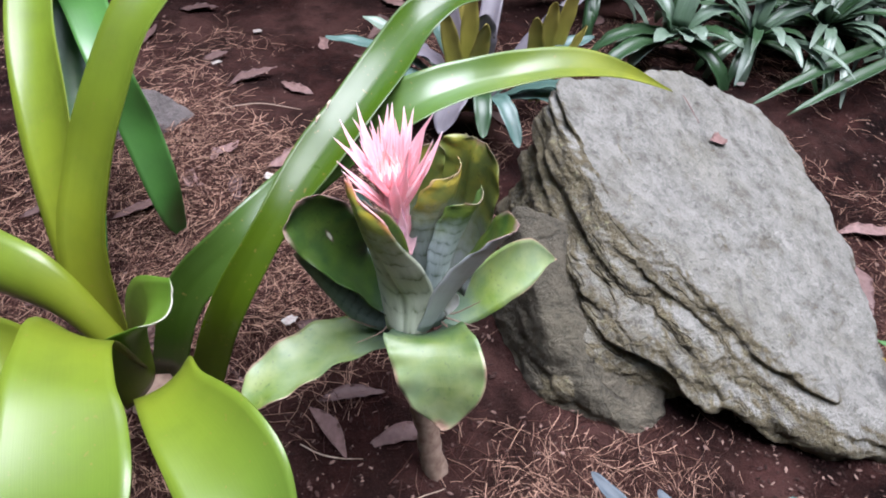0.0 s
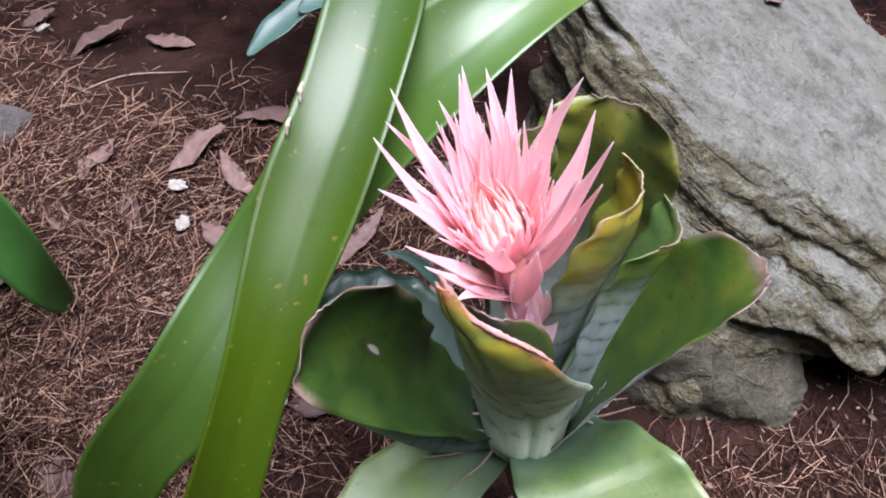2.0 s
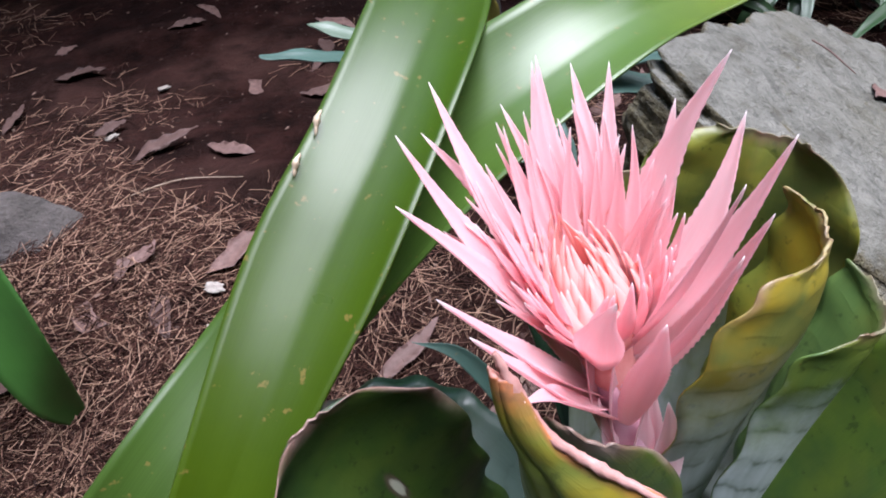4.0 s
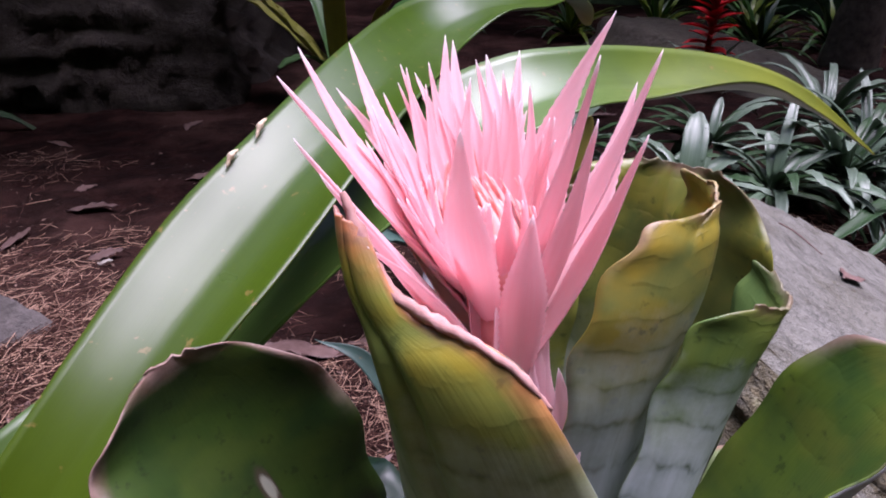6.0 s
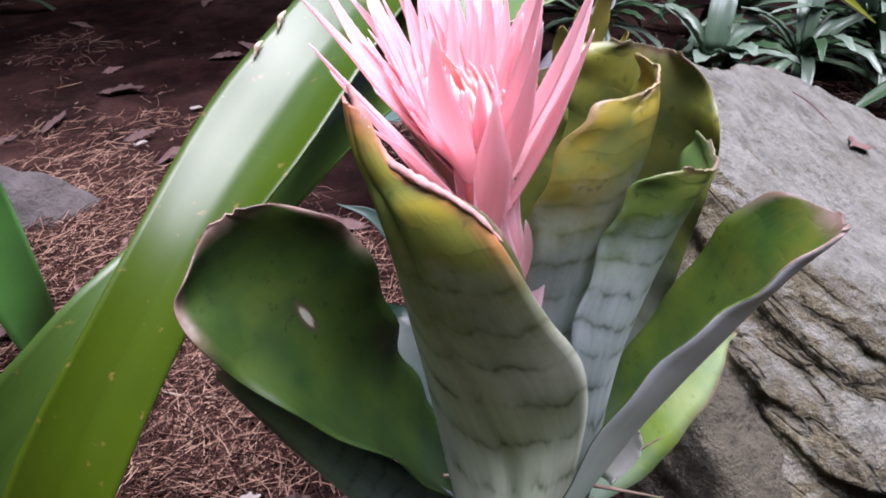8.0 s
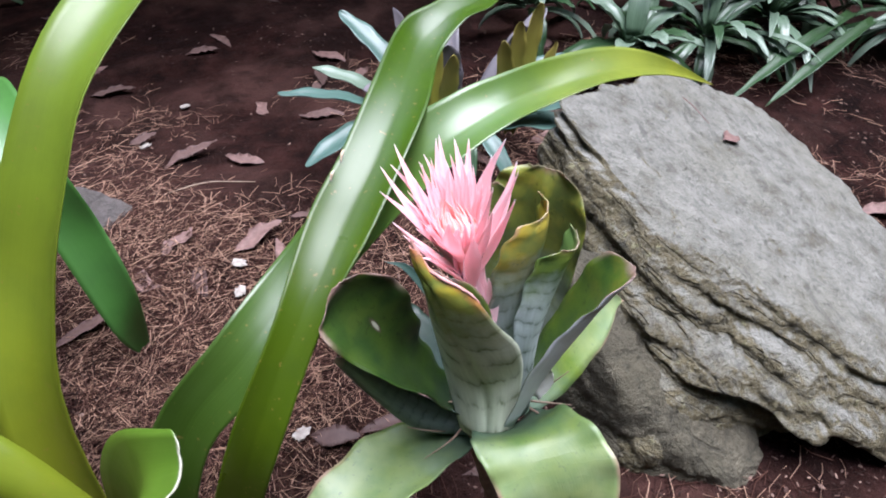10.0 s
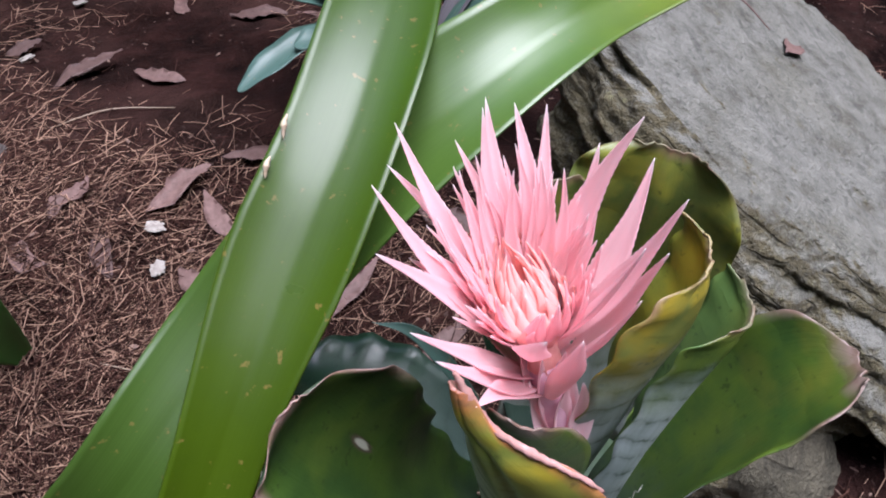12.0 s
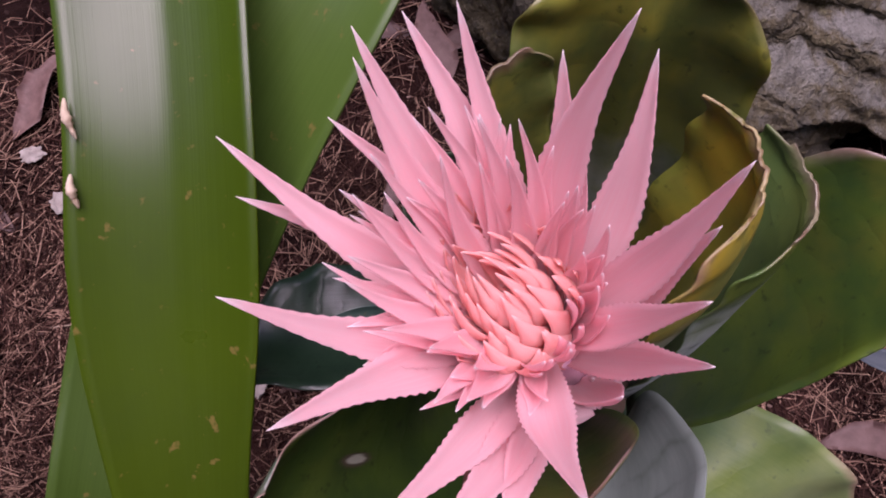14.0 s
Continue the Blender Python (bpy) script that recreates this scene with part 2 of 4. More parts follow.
def pink(name, low, high, tip):
    k = Nodes(name)
    u, v = k.uv()
    n = k.noise(k.coord("UV", (3, 40, 1)), 1.0, 3)
    col = k.ramp(u, (0.0, low), (0.55, high), (0.92, high), (1.0, tip))
    col = k.mix(k.math("MULTIPLY", k.ramp(n, (0.4, 0.0), (0.7, 1.0)), 0.25), col, tip)
    k.set(Base_Color=col, Roughness=0.55, Specular_IOR_Level=0.25)
    k.bump(n, 0.15, 0.001)
    k.translucent(col, 0.55)
    return k.mat


EARTH = earth()
# Last colour: olive broken rock, darkened for the shaded flank.
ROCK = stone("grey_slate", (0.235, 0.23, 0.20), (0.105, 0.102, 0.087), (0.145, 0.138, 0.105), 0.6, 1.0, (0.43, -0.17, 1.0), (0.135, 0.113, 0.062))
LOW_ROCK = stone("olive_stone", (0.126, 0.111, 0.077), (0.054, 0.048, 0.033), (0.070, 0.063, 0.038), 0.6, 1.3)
# Base colour kept dark to add to the tree shade at the back.
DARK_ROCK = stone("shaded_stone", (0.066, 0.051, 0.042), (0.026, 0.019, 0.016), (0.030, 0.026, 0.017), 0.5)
CUPPED = green_leaf("cupped_leaf", (0.136, 0.170, 0.009), (0.102, 0.178, 0.013), (0.093, 0.187, 0.017), 0.1, 0.32, 0.3, dry_end=0.991)
LIME = green_leaf("lime_leaf", (0.165, 0.185, 0.008), (0.135, 0.195, 0.013), (0.090, 0.165, 0.020), 0.06, 0.30, 0.3, flecks=0.4, spec=0.6)
FRESH = green_leaf("fresh_green_leaf", (0.052, 0.074, 0.0016), (0.037, 0.079, 0.0016), (0.30, 0.22, 0.010), 0.05, 0.27, 0.2, flecks=0.5, spec=0.5, end_at=0.86)
# Deep green root, darkened further for the shade beneath the leaf above.
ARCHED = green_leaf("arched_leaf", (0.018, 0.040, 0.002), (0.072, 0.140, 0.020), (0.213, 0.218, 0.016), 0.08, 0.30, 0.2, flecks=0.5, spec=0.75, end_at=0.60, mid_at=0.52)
DEEP = green_leaf("deep_green_leaf", (0.039, 0.117, 0.018), (0.047, 0.143, 0.023), (0.055, 0.156, 0.029), 0.12, 0.35, 0.2, spec=0.7)
TEAL = green_leaf("blue_green_leaf", (0.027, 0.060, 0.040), (0.046, 0.092, 0.073), (0.060, 0.108, 0.092), 0.3, 0.35, 0.12, flecks=0.4)
PURPLE = green_leaf("purple_leaf", (0.065, 0.06, 0.06), (0.10, 0.088, 0.10), (0.13, 0.118, 0.13), 0.3, 0.45, 0.12, flecks=0.4, spec=0.4)
OLIVE = green_leaf("olive_leaf", (0.192, 0.179, 0.035), (0.253, 0.253, 0.035), (0.312, 0.240, 0.061), 0.25, 0.4, 0.25)
STRAP = green_leaf("strap_leaf", (0.018, 0.045, 0.010), (0.021, 0.052, 0.017), (0.028, 0.065, 0.025), 0.4, 0.32, 0.2, spec=0.45)
PALE_STRAP = green_leaf("pale_strap_leaf", (0.048, 0.096, 0.042), (0.096, 0.144, 0.096), (0.176, 0.224, 0.176), 0.5, 0.3, 0.2, spec=0.5)
BLUISH = green_leaf("bluish_leaf", (0.030, 0.042, 0.045), (0.045, 0.063, 0.072), (0.042, 0.054, 0.063), 0.3, 0.5, 0.1, flecks=0.4, spec=0.35)
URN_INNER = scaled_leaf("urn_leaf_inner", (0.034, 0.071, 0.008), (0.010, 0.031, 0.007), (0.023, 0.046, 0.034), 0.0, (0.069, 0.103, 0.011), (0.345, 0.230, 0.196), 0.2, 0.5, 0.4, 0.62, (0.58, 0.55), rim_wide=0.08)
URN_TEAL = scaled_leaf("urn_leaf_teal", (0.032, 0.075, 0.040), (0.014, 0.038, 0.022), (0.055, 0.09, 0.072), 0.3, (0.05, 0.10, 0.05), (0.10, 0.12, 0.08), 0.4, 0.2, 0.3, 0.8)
URN_FOLD = scaled_leaf("urn_leaf_fold", (0.086, 0.137, 0.013), (0.031, 0.078, 0.016), (0.114, 0.156, 0.135), 0.10, (0.135, 0.146, 0.018), (0.250, 0.177, 0.146), 0.3, 0.6, 0.38, 0.7, rim_wide=0.07)
URN_UNDER = scaled_leaf("urn_leaf_under", (0.04, 0.085, 0.05), (0.02, 0.055, 0.04), (0.14, 0.18, 0.175), 0.6, (0.09, 0.12, 0.05), (0.30, 0.22, 0.17), 0.7, 0.2, 0.5, 0.7, count=14)
PALE_UNDER = scaled_leaf("urn_leaf_silver_under", (0.46, 0.50, 0.49), (0.37, 0.41, 0.39), (0.66, 0.70, 0.70), 0.8, (0.252, 0.275, 0.240), (0.275, 0.207, 0.184), 0.12, 0.1, 0.6, 0.8)
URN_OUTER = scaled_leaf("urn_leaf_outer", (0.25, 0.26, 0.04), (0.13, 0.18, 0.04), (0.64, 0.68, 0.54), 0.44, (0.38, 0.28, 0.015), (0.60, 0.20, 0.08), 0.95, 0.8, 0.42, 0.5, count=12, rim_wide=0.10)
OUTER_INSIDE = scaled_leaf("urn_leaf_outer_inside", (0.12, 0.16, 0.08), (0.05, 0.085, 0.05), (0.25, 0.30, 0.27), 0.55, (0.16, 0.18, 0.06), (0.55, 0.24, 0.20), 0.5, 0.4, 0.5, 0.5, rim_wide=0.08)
URN_BACK = scaled_leaf("urn_leaf_back", (0.165, 0.19, 0.035), (0.070, 0.108, 0.026), (0.255, 0.289, 0.272), 0.30, (0.26, 0.255, 0.030), (0.170, 0.153, 0.076), 0.6, 0.75, 0.4, 0.8, rim_wide=0.04)
URN_YELLOW = scaled_leaf("urn_leaf_yellow", (0.29, 0.28, 0.025), (0.15, 0.18, 0.025), (0.12, 0.15, 0.08), 0.05, (0.40, 0.33, 0.02), (0.34, 0.27, 0.12), 0.3, 0.9, 0.4, 0.7, rim_wide=0.05)
YELLOW_BACK = scaled_leaf("urn_leaf_yellow_back", (0.20, 0.205, 0.04), (0.10, 0.13, 0.03), (0.46, 0.52, 0.50), 0.46, (0.34, 0.25, 0.02), (0.30, 0.20, 0.09), 0.9, 0.9, 0.45, 0.7, count=13, rim_wide=0.05)
URN_SILVER = scaled_leaf("urn_leaf_silver", (0.12, 0.17, 0.02), (0.045, 0.095, 0.025), (0.480, 0.546, 0.540), 0.58, (0.13, 0.17, 0.02), (0.18, 0.17, 0.04), 0.95, 0.6, 0.45, 0.9, count=13)
URN_TOP = scaled_leaf("urn_leaf_green_face", (0.13, 0.21, 0.05), (0.06, 0.125, 0.035), (0.14, 0.20, 0.15), 0.1, (0.15, 0.18, 0.03), (0.22, 0.20, 0.12), 0.3, 0.4, 0.38, 0.9)
URN_PALE = scaled_leaf("urn_leaf_pale", (0.13, 0.18, 0.022), (0.065, 0.125, 0.015), (0.05, 0.095, 0.06), 0.22, (0.24, 0.27, 0.08), (0.30, 0.20, 0.14), 0.04, 0.4, 0.46, 0.5, rim_wide=0.035, sheen=0.38)
PINK = pink("pink_bract", (0.985, 0.68, 0.71), (0.985, 0.65, 0.685), (0.99, 0.90, 0.91))
CORAL = pink("coral_bract", (0.97, 0.53, 0.48), (0.975, 0.59, 0.55), (0.98, 0.72, 0.69))
PALE = pink("pale_bract", (0.98, 0.66, 0.70), (0.985, 0.76, 0.79), (0.99, 0.93, 0.94))
STALK = plain("stalk_fibre", (0.13, 0.08, 0.055), (0.27, 0.20, 0.15), 60, 0.85, 0.7)
PEDUNCLE = plain("flower_stalk", (0.55, 0.28, 0.37), (0.70, 0.42, 0.50), 60, 0.6)
DRY = plain("dry_leaf", (0.105, 0.058, 0.050), (0.20, 0.122, 0.106), 60, 0.6, 0.5, 0.3, 0.1, 0.75)
CHIP = plain("bark_chip", (0.208, 0.176, 0.152), (0.336, 0.304, 0.272), 80, 0.8, 0.6)
NEEDLE = litter("pine_needles", (0.010, 0.004, 0.0035), (0.075, 0.034, 0.025), (0.46, 0.295, 0.21))
SCRAP = litter("leaf_scraps", (0.014, 0.007, 0.0055), (0.052, 0.029, 0.024), (0.19, 0.125, 0.10))
RED = pink("red_bract", (0.45, 0.016, 0.02), (0.72, 0.025, 0.035), (0.78, 0.06, 0.07))
TORN = plain("torn_leaf_edge", (0.50, 0.38, 0.26), (0.68, 0.56, 0.42), 200, 0.8, 0.6, 0.2, 0.2)
TWIG = plain("pale_twig", (0.20, 0.14, 0.10), (0.38, 0.30, 0.23), 60, 0.8, 0.5)
BARK = plain("bark", (0.035, 0.026, 0.02), (0.09, 0.07, 0.055), 25, 0.9, 1.0)
WHITE_SCALE = plain("papery_sheath", (0.62, 0.60, 0.54), (0.75, 0.74, 0.70), 70, 0.7, 0.4, 0.3, 0.2)


# ---------------------------------------------------------------- builders
def thing(name, label, category, at=(0, 0, 0), group=""):
    ob = new(name)
    ob.location = at
    ob.empty_display_size = 0.05
    return tagged(ob, label, category, group)


def mesh_object(name, verts, faces, material, parent=None, label="", uvs=None, smooth=True, under=None, span=0):
    me = bpy.data.meshes.new(name)
    me.from_pydata([tuple(v) for v in verts], [], faces)
    if uvs is not None:
        layer = me.uv_layers.new(name="UVMap")
        idx = np.empty(len(me.loops), dtype=np.int32)
        me.loops.foreach_get("vertex_index", idx)
        layer.data.foreach_set("uv", np.asarray(uvs, dtype=np.float32)[idx].ravel())
    me.polygons.foreach_set("use_smooth", [smooth] * len(me.polygons))
    me.materials.append(material)
    if under:
        me.materials.append(under)
        me.polygons.foreach_set("material_index", [i % 2 if i < span else 0 for i in range(len(me.polygons))])
    ob = new(name, me)
    if parent is not None:
        ob.parent = parent
        ob.matrix_parent_inverse = Matrix.Translation(parent.location).inverted()
    return tagged(ob, label)


def part(name, bm, material, parent, label="", smooth=True):
    me = bpy.data.meshes.new(name)
    bm.normal_update()
    bm.to_mesh(me)
    bm.free()
    me.polygons.foreach_set("use_smooth", [smooth] * len(me.polygons))
    me.materials.append(material)
    ob = new(name, me)
    if parent is not None:
        ob.parent = parent
        ob.matrix_parent_inverse = Matrix.Translation(parent.location).inverted()
    return tagged(ob, label)


def glide(points, n, crowd=1.0):
    """Points on a smooth curve through the given ones, evenly in the parameter or crowded towards its end."""
    p = np.array(points, float)
    p = np.vstack([2 * p[0] - p[1], p, 2 * p[-1] - p[-2]])
    out = []
    for s in (1 - (1 - np.linspace(0, 1, n)) ** crowd) * (len(points) - 1):
        i = min(int(s), len(points) - 2)
        t = s - i
        a, b, c, d = p[i : i + 4]
        out.append(0.5 * (2 * b + (c - a) * t + (2 * a - 5 * b + 4 * c - d) * t * t + (3 * b - a - 3 * c + d) * t**3))
    return np.array(out)


def blade(left, right, face, sag=0.2, tip=0.75, power=2.0, n=30, m=11, thick=0.002, wave=0.0, waves=5.0, teeth=0.0, crease=0.0, seed=0, crowd=1.7, pleat=0.0, rag=0.0, blunt=0.0):
    """The mesh of a leaf between two margins: a trough of depth sag (in widths), open towards face, that narrows past tip.
    Returns vertices, faces and a map of places along (u) and across (v)."""
    rnd = random.Random(seed)
    shift = rnd.random() * 6.28
    lo, hi = glide(left, n, crowd), glide(right, n, crowd)
    mid = (lo + hi) / 2
    tang = np.gradient(mid, axis=0)
    half = (hi - lo) / 2
    norm = np.cross(tang, half)
    norm /= np.linalg.norm(norm, axis=1)[:, None] + 1e-9
    if np.mean(norm @ np.array(face, float)) < 0:
        norm = -norm
    grid, deep, uv = np.zeros((n, m, 3)), np.zeros((n, m, 1)), []
    for i in range(n):
        u = 1 - (1 - i / (n - 1)) ** crowd
        w = 1.0 if u < tip else max(0.0, 1 - ((u - tip) / (1 - tip)) ** power) ** (1 / power if power > 1 else 1.0)
        w = max(w, 0.02, blunt)
        wide = 2 * np.linalg.norm(half[i])
        for j in range(m):
            v = 2 * j / (m - 1) - 1
            edge = 1.0
            if teeth and abs(v) > 0.99:
                edge = 1 + teeth * (1 if i % 2 else -0.4)
            sink = -sag * wide * (w * (1 - v * v) if not blunt else 1 - v * v * w * w) + crease * wide * w * math.exp(-((v / 0.12) ** 2))
            curl = wave * abs(v) ** 3 * math.sin(waves * 6.28 * u + shift + (1.9 if v > 0 else 0))
            fold = pleat * wide * math.sin(7.5 * v + 1.2 * math.sin(3 * u + shift) + shift) * min(1, 2 * u)
            tear = rag * wide * max(0.0, u - 0.6) / 0.4 * (noise.noise((v * 2.6 + seed, 0.3, seed)) + 0.7 * noise.noise((v * 9, 0.7, seed)))
            grid[i, j] = mid[i] + half[i] * v * w * edge + norm[i] * (sink + curl + fold) + tang[i] / (np.linalg.norm(tang[i]) + 1e-9) * tear
            deep[i, j] = thick * (1 - 0.6 * v * v) * (0.4 + 0.6 * w)
            uv.append((u, (v + 1) / 2))
    own = np.cross(np.gradient(grid, axis=0), np.gradient(grid, axis=1))
    own /= np.linalg.norm(own, axis=2, keepdims=True) + 1e-12
    own *= np.where((own * norm[:, None]).sum(2, keepdims=True) < 0, -1.0, 1.0)
    top, low = list(grid.reshape(-1, 3)), list((grid - own * deep).reshape(-1, 3))
    verts, k, faces = top + low, n * m, []
    for i in range(n - 1):
        for j in range(m - 1):
            a, b, c, d = i * m + j, i * m + j + 1, (i + 1) * m + j + 1, (i + 1) * m + j
            faces += [(a, b, c, d), (k + d, k + c, k + b, k + a)]
    rim = [(i * m, (i + 1) * m) for i in range(n - 1)] + [((i + 1) * m + m - 1, i * m + m - 1) for i in range(n - 1)]
    rim += [(j + 1, j) for j in range(m - 1)] + [((n - 1) * m + j, (n - 1) * m + j + 1) for j in range(m - 1)]
    faces += [(a, b, k + b, k + a) for a, b in rim]
    return verts, faces, uv + uv


def leaf(plant, material, left, right, face, label="", name="leaf", under=None, **shape):
    v, f, uv = blade(left, right, face, **shape)
    span = 2 * (shape.get("n", 30) - 1) * (shape.get("m", 11) - 1)
    return mesh_object(name, v, f, material, plant, label, uv, under=under, span=span)


def tube(points, radii, sides=10, jitter=0.0, seed=1):
    """A round bar along a smooth curve, as a bmesh."""
    rnd = random.Random(seed)
    p = glide(points, max(4, 6 * len(points)))
    r = np.interp(np.linspace(0, 1, len(p)), np.linspace(0, 1, len(radii)), radii)
    bm, rings = bmesh.new(), []
    tang = np.gradient(p, axis=0)
    side = np.cross(tang[0], (0.3, 0.2, 1.0) if abs(tang[0][2]) < 0.9 * np.linalg.norm(tang[0]) else (1.0, 0.2, 0.0))
    for c, t, rad in zip(p, tang, r):
        t = t / np.linalg.norm(t)
        side = side - t * (side @ t)
        side /= np.linalg.norm(side)
        other = np.cross(t, side)
        rings.append([bm.verts.new(c + rad * (1 + jitter * (rnd.random() - 0.5)) * (math.cos(a) * side + math.sin(a) * other)) for a in np.linspace(0, 6.2832, sides, endpoint=False)])
    for a, b in zip(rings, rings[1:]):
        for i in range(sides):
            bm.faces.new((a[i], a[(i + 1) % sides], b[(i + 1) % sides], b[i]))
    bm.faces.new(rings[0][::-1])
    bm.faces.new(rings[-1])
    return bm


def strap(base, az, rise, length, width, droop, material, plant, seed=0, n=16, m=5, sag=0.18, tip=0.45, power=1.3, label="", name="leaf"):
    """A strap leaf that leaves its base at azimuth az, climbs at rise degrees and bends down by droop degrees to its end."""
    a, e, p = radians(az), radians(rise), np.array(base, float)
    path = [p]
    for i in range(5):
        e2 = e - radians(droop) * ((i + 0.5) / 5) ** 1.4
        p = p + length / 5 * np.array([math.cos(a) * math.cos(e2), math.sin(a) * math.cos(e2), math.sin(e2)])
        path.append(p)
    s = np.array([-math.sin(a), math.cos(a), 0.0])
    w = [0.75, 0.95, 1.0, 1.0, 0.9, 0.7]
    lo, hi = [q - s * width / 2 * k for q, k in zip(path, w)], [q + s * width / 2 * k for q, k in zip(path, w)]
    up = (-math.cos(a) * 0.5, -math.sin(a) * 0.5, 1.0)
    return leaf(plant, material, lo, hi, up, label, name, sag=sag, tip=tip, power=power, n=n, m=m, thick=width * 0.04, wave=width * 0.05, seed=seed)


# ---------------------------------------------------------------- ground
def ground_height(x, y):
    near = math.exp(-((x * x + (y - 1.2) ** 2) / 30.0))
    fade = 1 / (1 + math.exp((y - 1.75) * 5))
    base = 0.055 - 0.10 * max(-1.2, min(1.4, x)) * fade - min(0.09, 0.12 * max(0.0, y - 1.35))
    lump = 0.03 * noise.noise((x * 1.3, y * 1.3, 0.0)) + 0.012 * noise.noise((x * 6, y * 6, 3.0)) + 0.006 * noise.noise((x * 17, y * 17, 7.0))
    return base + lump * near


def build_ground():
    s = np.linspace(-1, 1, 231)
    reach = 1.9 * s + 90 * np.abs(s) ** 7 * np.sign(s)
    xs, ys = reach + 0.2, reach * 1.25 + 1.9
    verts = [(x, y, ground_height(x, y)) for y in ys for x in xs]
    n = len(xs)
    faces = [(j * n + i, j * n + i + 1, (j + 1) * n + i + 1, (j + 1) * n + i) for j in range(n - 1) for i in range(n - 1)]
    ob = mesh_object("ground", verts, faces, EARTH)
    tagged(ob, "bare reddish brown garden soil strewn with needles", "ground", kind="structure")


build_ground()


def build_needles():
    rnd = random.Random(5)
    verts, faces = [], []
    made = 0
    drifts = ((-0.58, 1.12, 0.16, 0.16), (-0.50, 0.92, 0.12, 0.10), (-0.38, 1.02, 0.08, 0.10), (0.30, 0.52, 0.13, 0.08), (-0.72, 1.45, 0.16, 0.14))
    while made < 56000:
        y = 0.25 + 3.4 * rnd.random() ** 1.5
        x = rnd.uniform(-1.5, 1.5) * (0.75 + 0.2 * y)
        thickly = noise.noise((x * 1.6 + 5, y * 1.6, 1.0)) + 0.5 * noise.noise((x * 5, y * 5, 2.0)) + 2.0 * math.exp(-((x + 0.52) ** 2 + (y - 1.12) ** 2) / 0.14) + 0.3 * math.exp(-((x - 0.35) ** 2 + (y - 0.5) ** 2) / 0.05)
        thickly -= 0.6 * max(0.0, y - 1.5) + 0.9 * math.exp(-((x - 0.50) ** 2 + (y - 0.78) ** 2) / 0.05)
        thickly -= 1.3 * math.exp(-((x - 0.72) ** 2 + (y - 0.50) ** 2) / 0.035) + 1.1 * math.exp(-((x + 0.02) ** 2 + (y - 0.65) ** 2) / 0.08)
        if made % 6 == 0:
            cx, cy, sx, sy = drifts[(made // 6) % 5]
            x, y = rnd.gauss(cx, sx), rnd.gauss(cy, sy)
        elif thickly < rnd.uniform(-0.35, 0.5):
            continue
        made += 1
        z = ground_height(x, y) + rnd.uniform(0.001, 0.005)
        a, size, bend = rnd.uniform(0, 6.283), rnd.uniform(0.02, 0.075), rnd.uniform(-0.6, 0.6)
        lift, r = rnd.uniform(-0.05, 0.07), rnd.uniform(0.00045, 0.00085)
        k = len(verts)
        for i in range(3):
            t = i / 2
            b = a + bend * t
            cx, cy, cz = x + size * t * math.cos(b), y + size * t * math.sin(b), z + size * lift * t
            sx, sy = -math.sin(b) * r, math.cos(b) * r
            verts += [(cx - sx, cy - sy, cz), (cx + sx, cy + sy, cz), (cx, cy, cz + 1.6 * r)]
            if i:
                q = k + 3 * i
                for e in range(3):
                    f = (e + 1) % 3
                    faces.append((q - 3 + e, q - 3 + f, q + f, q + e))
    ob = mesh_object("needle_litter", verts, faces, NEEDLE)
    tagged(ob, "scattered dry brown pine needles on the soil", "pine needles", kind="stuff")


build_needles()


def build_scraps():
    rnd = random.Random(15)
    verts, faces = [], []
    for i in range(26000):
        y = 0.3 + 3.2 * rnd.random() ** 1.4
        x = rnd.uniform(-1.5, 1.5) * (0.75 + 0.2 * y)
        if noise.noise((x * 2.1 + 3, y * 2.1, 4.0)) - 0.3 * max(0.0, y - 1.5) < rnd.uniform(-0.5, 0.4):
            continue
        c = Vector((x, y, ground_height(x, y) + rnd.uniform(0.001, 0.006)))
        a, slim, size = rnd.uniform(0, 6.283), rnd.uniform(0.15, 0.6), rnd.choice((0.002, 0.003, 0.003, 0.004, 0.005, 0.007))
        d = Vector((math.cos(a), math.sin(a), rnd.uniform(-0.25, 0.35)))
        w = Vector((-math.sin(a), math.cos(a), rnd.uniform(-0.4, 0.4))) * slim
        k = len(verts)
        verts += [c - d * size, c - d * size * 0.3 + w * size, c + d * size * 0.6 + w * size * 0.7, c + d * size, c + d * size * 0.3 - w * size, c - d * size * 0.6 - w * size * 0.8, c + Vector((0, 0, size * 0.25))]
        faces += [(k + e, k + (e + 1) % 6, k + 6) for e in range(6)]
    ob = mesh_object("leaf_scraps", verts, faces, SCRAP, smooth=False)
    tagged(ob, "small dry scraps of leaf and bark on the soil", "leaf litter", kind="stuff")


build_scraps()


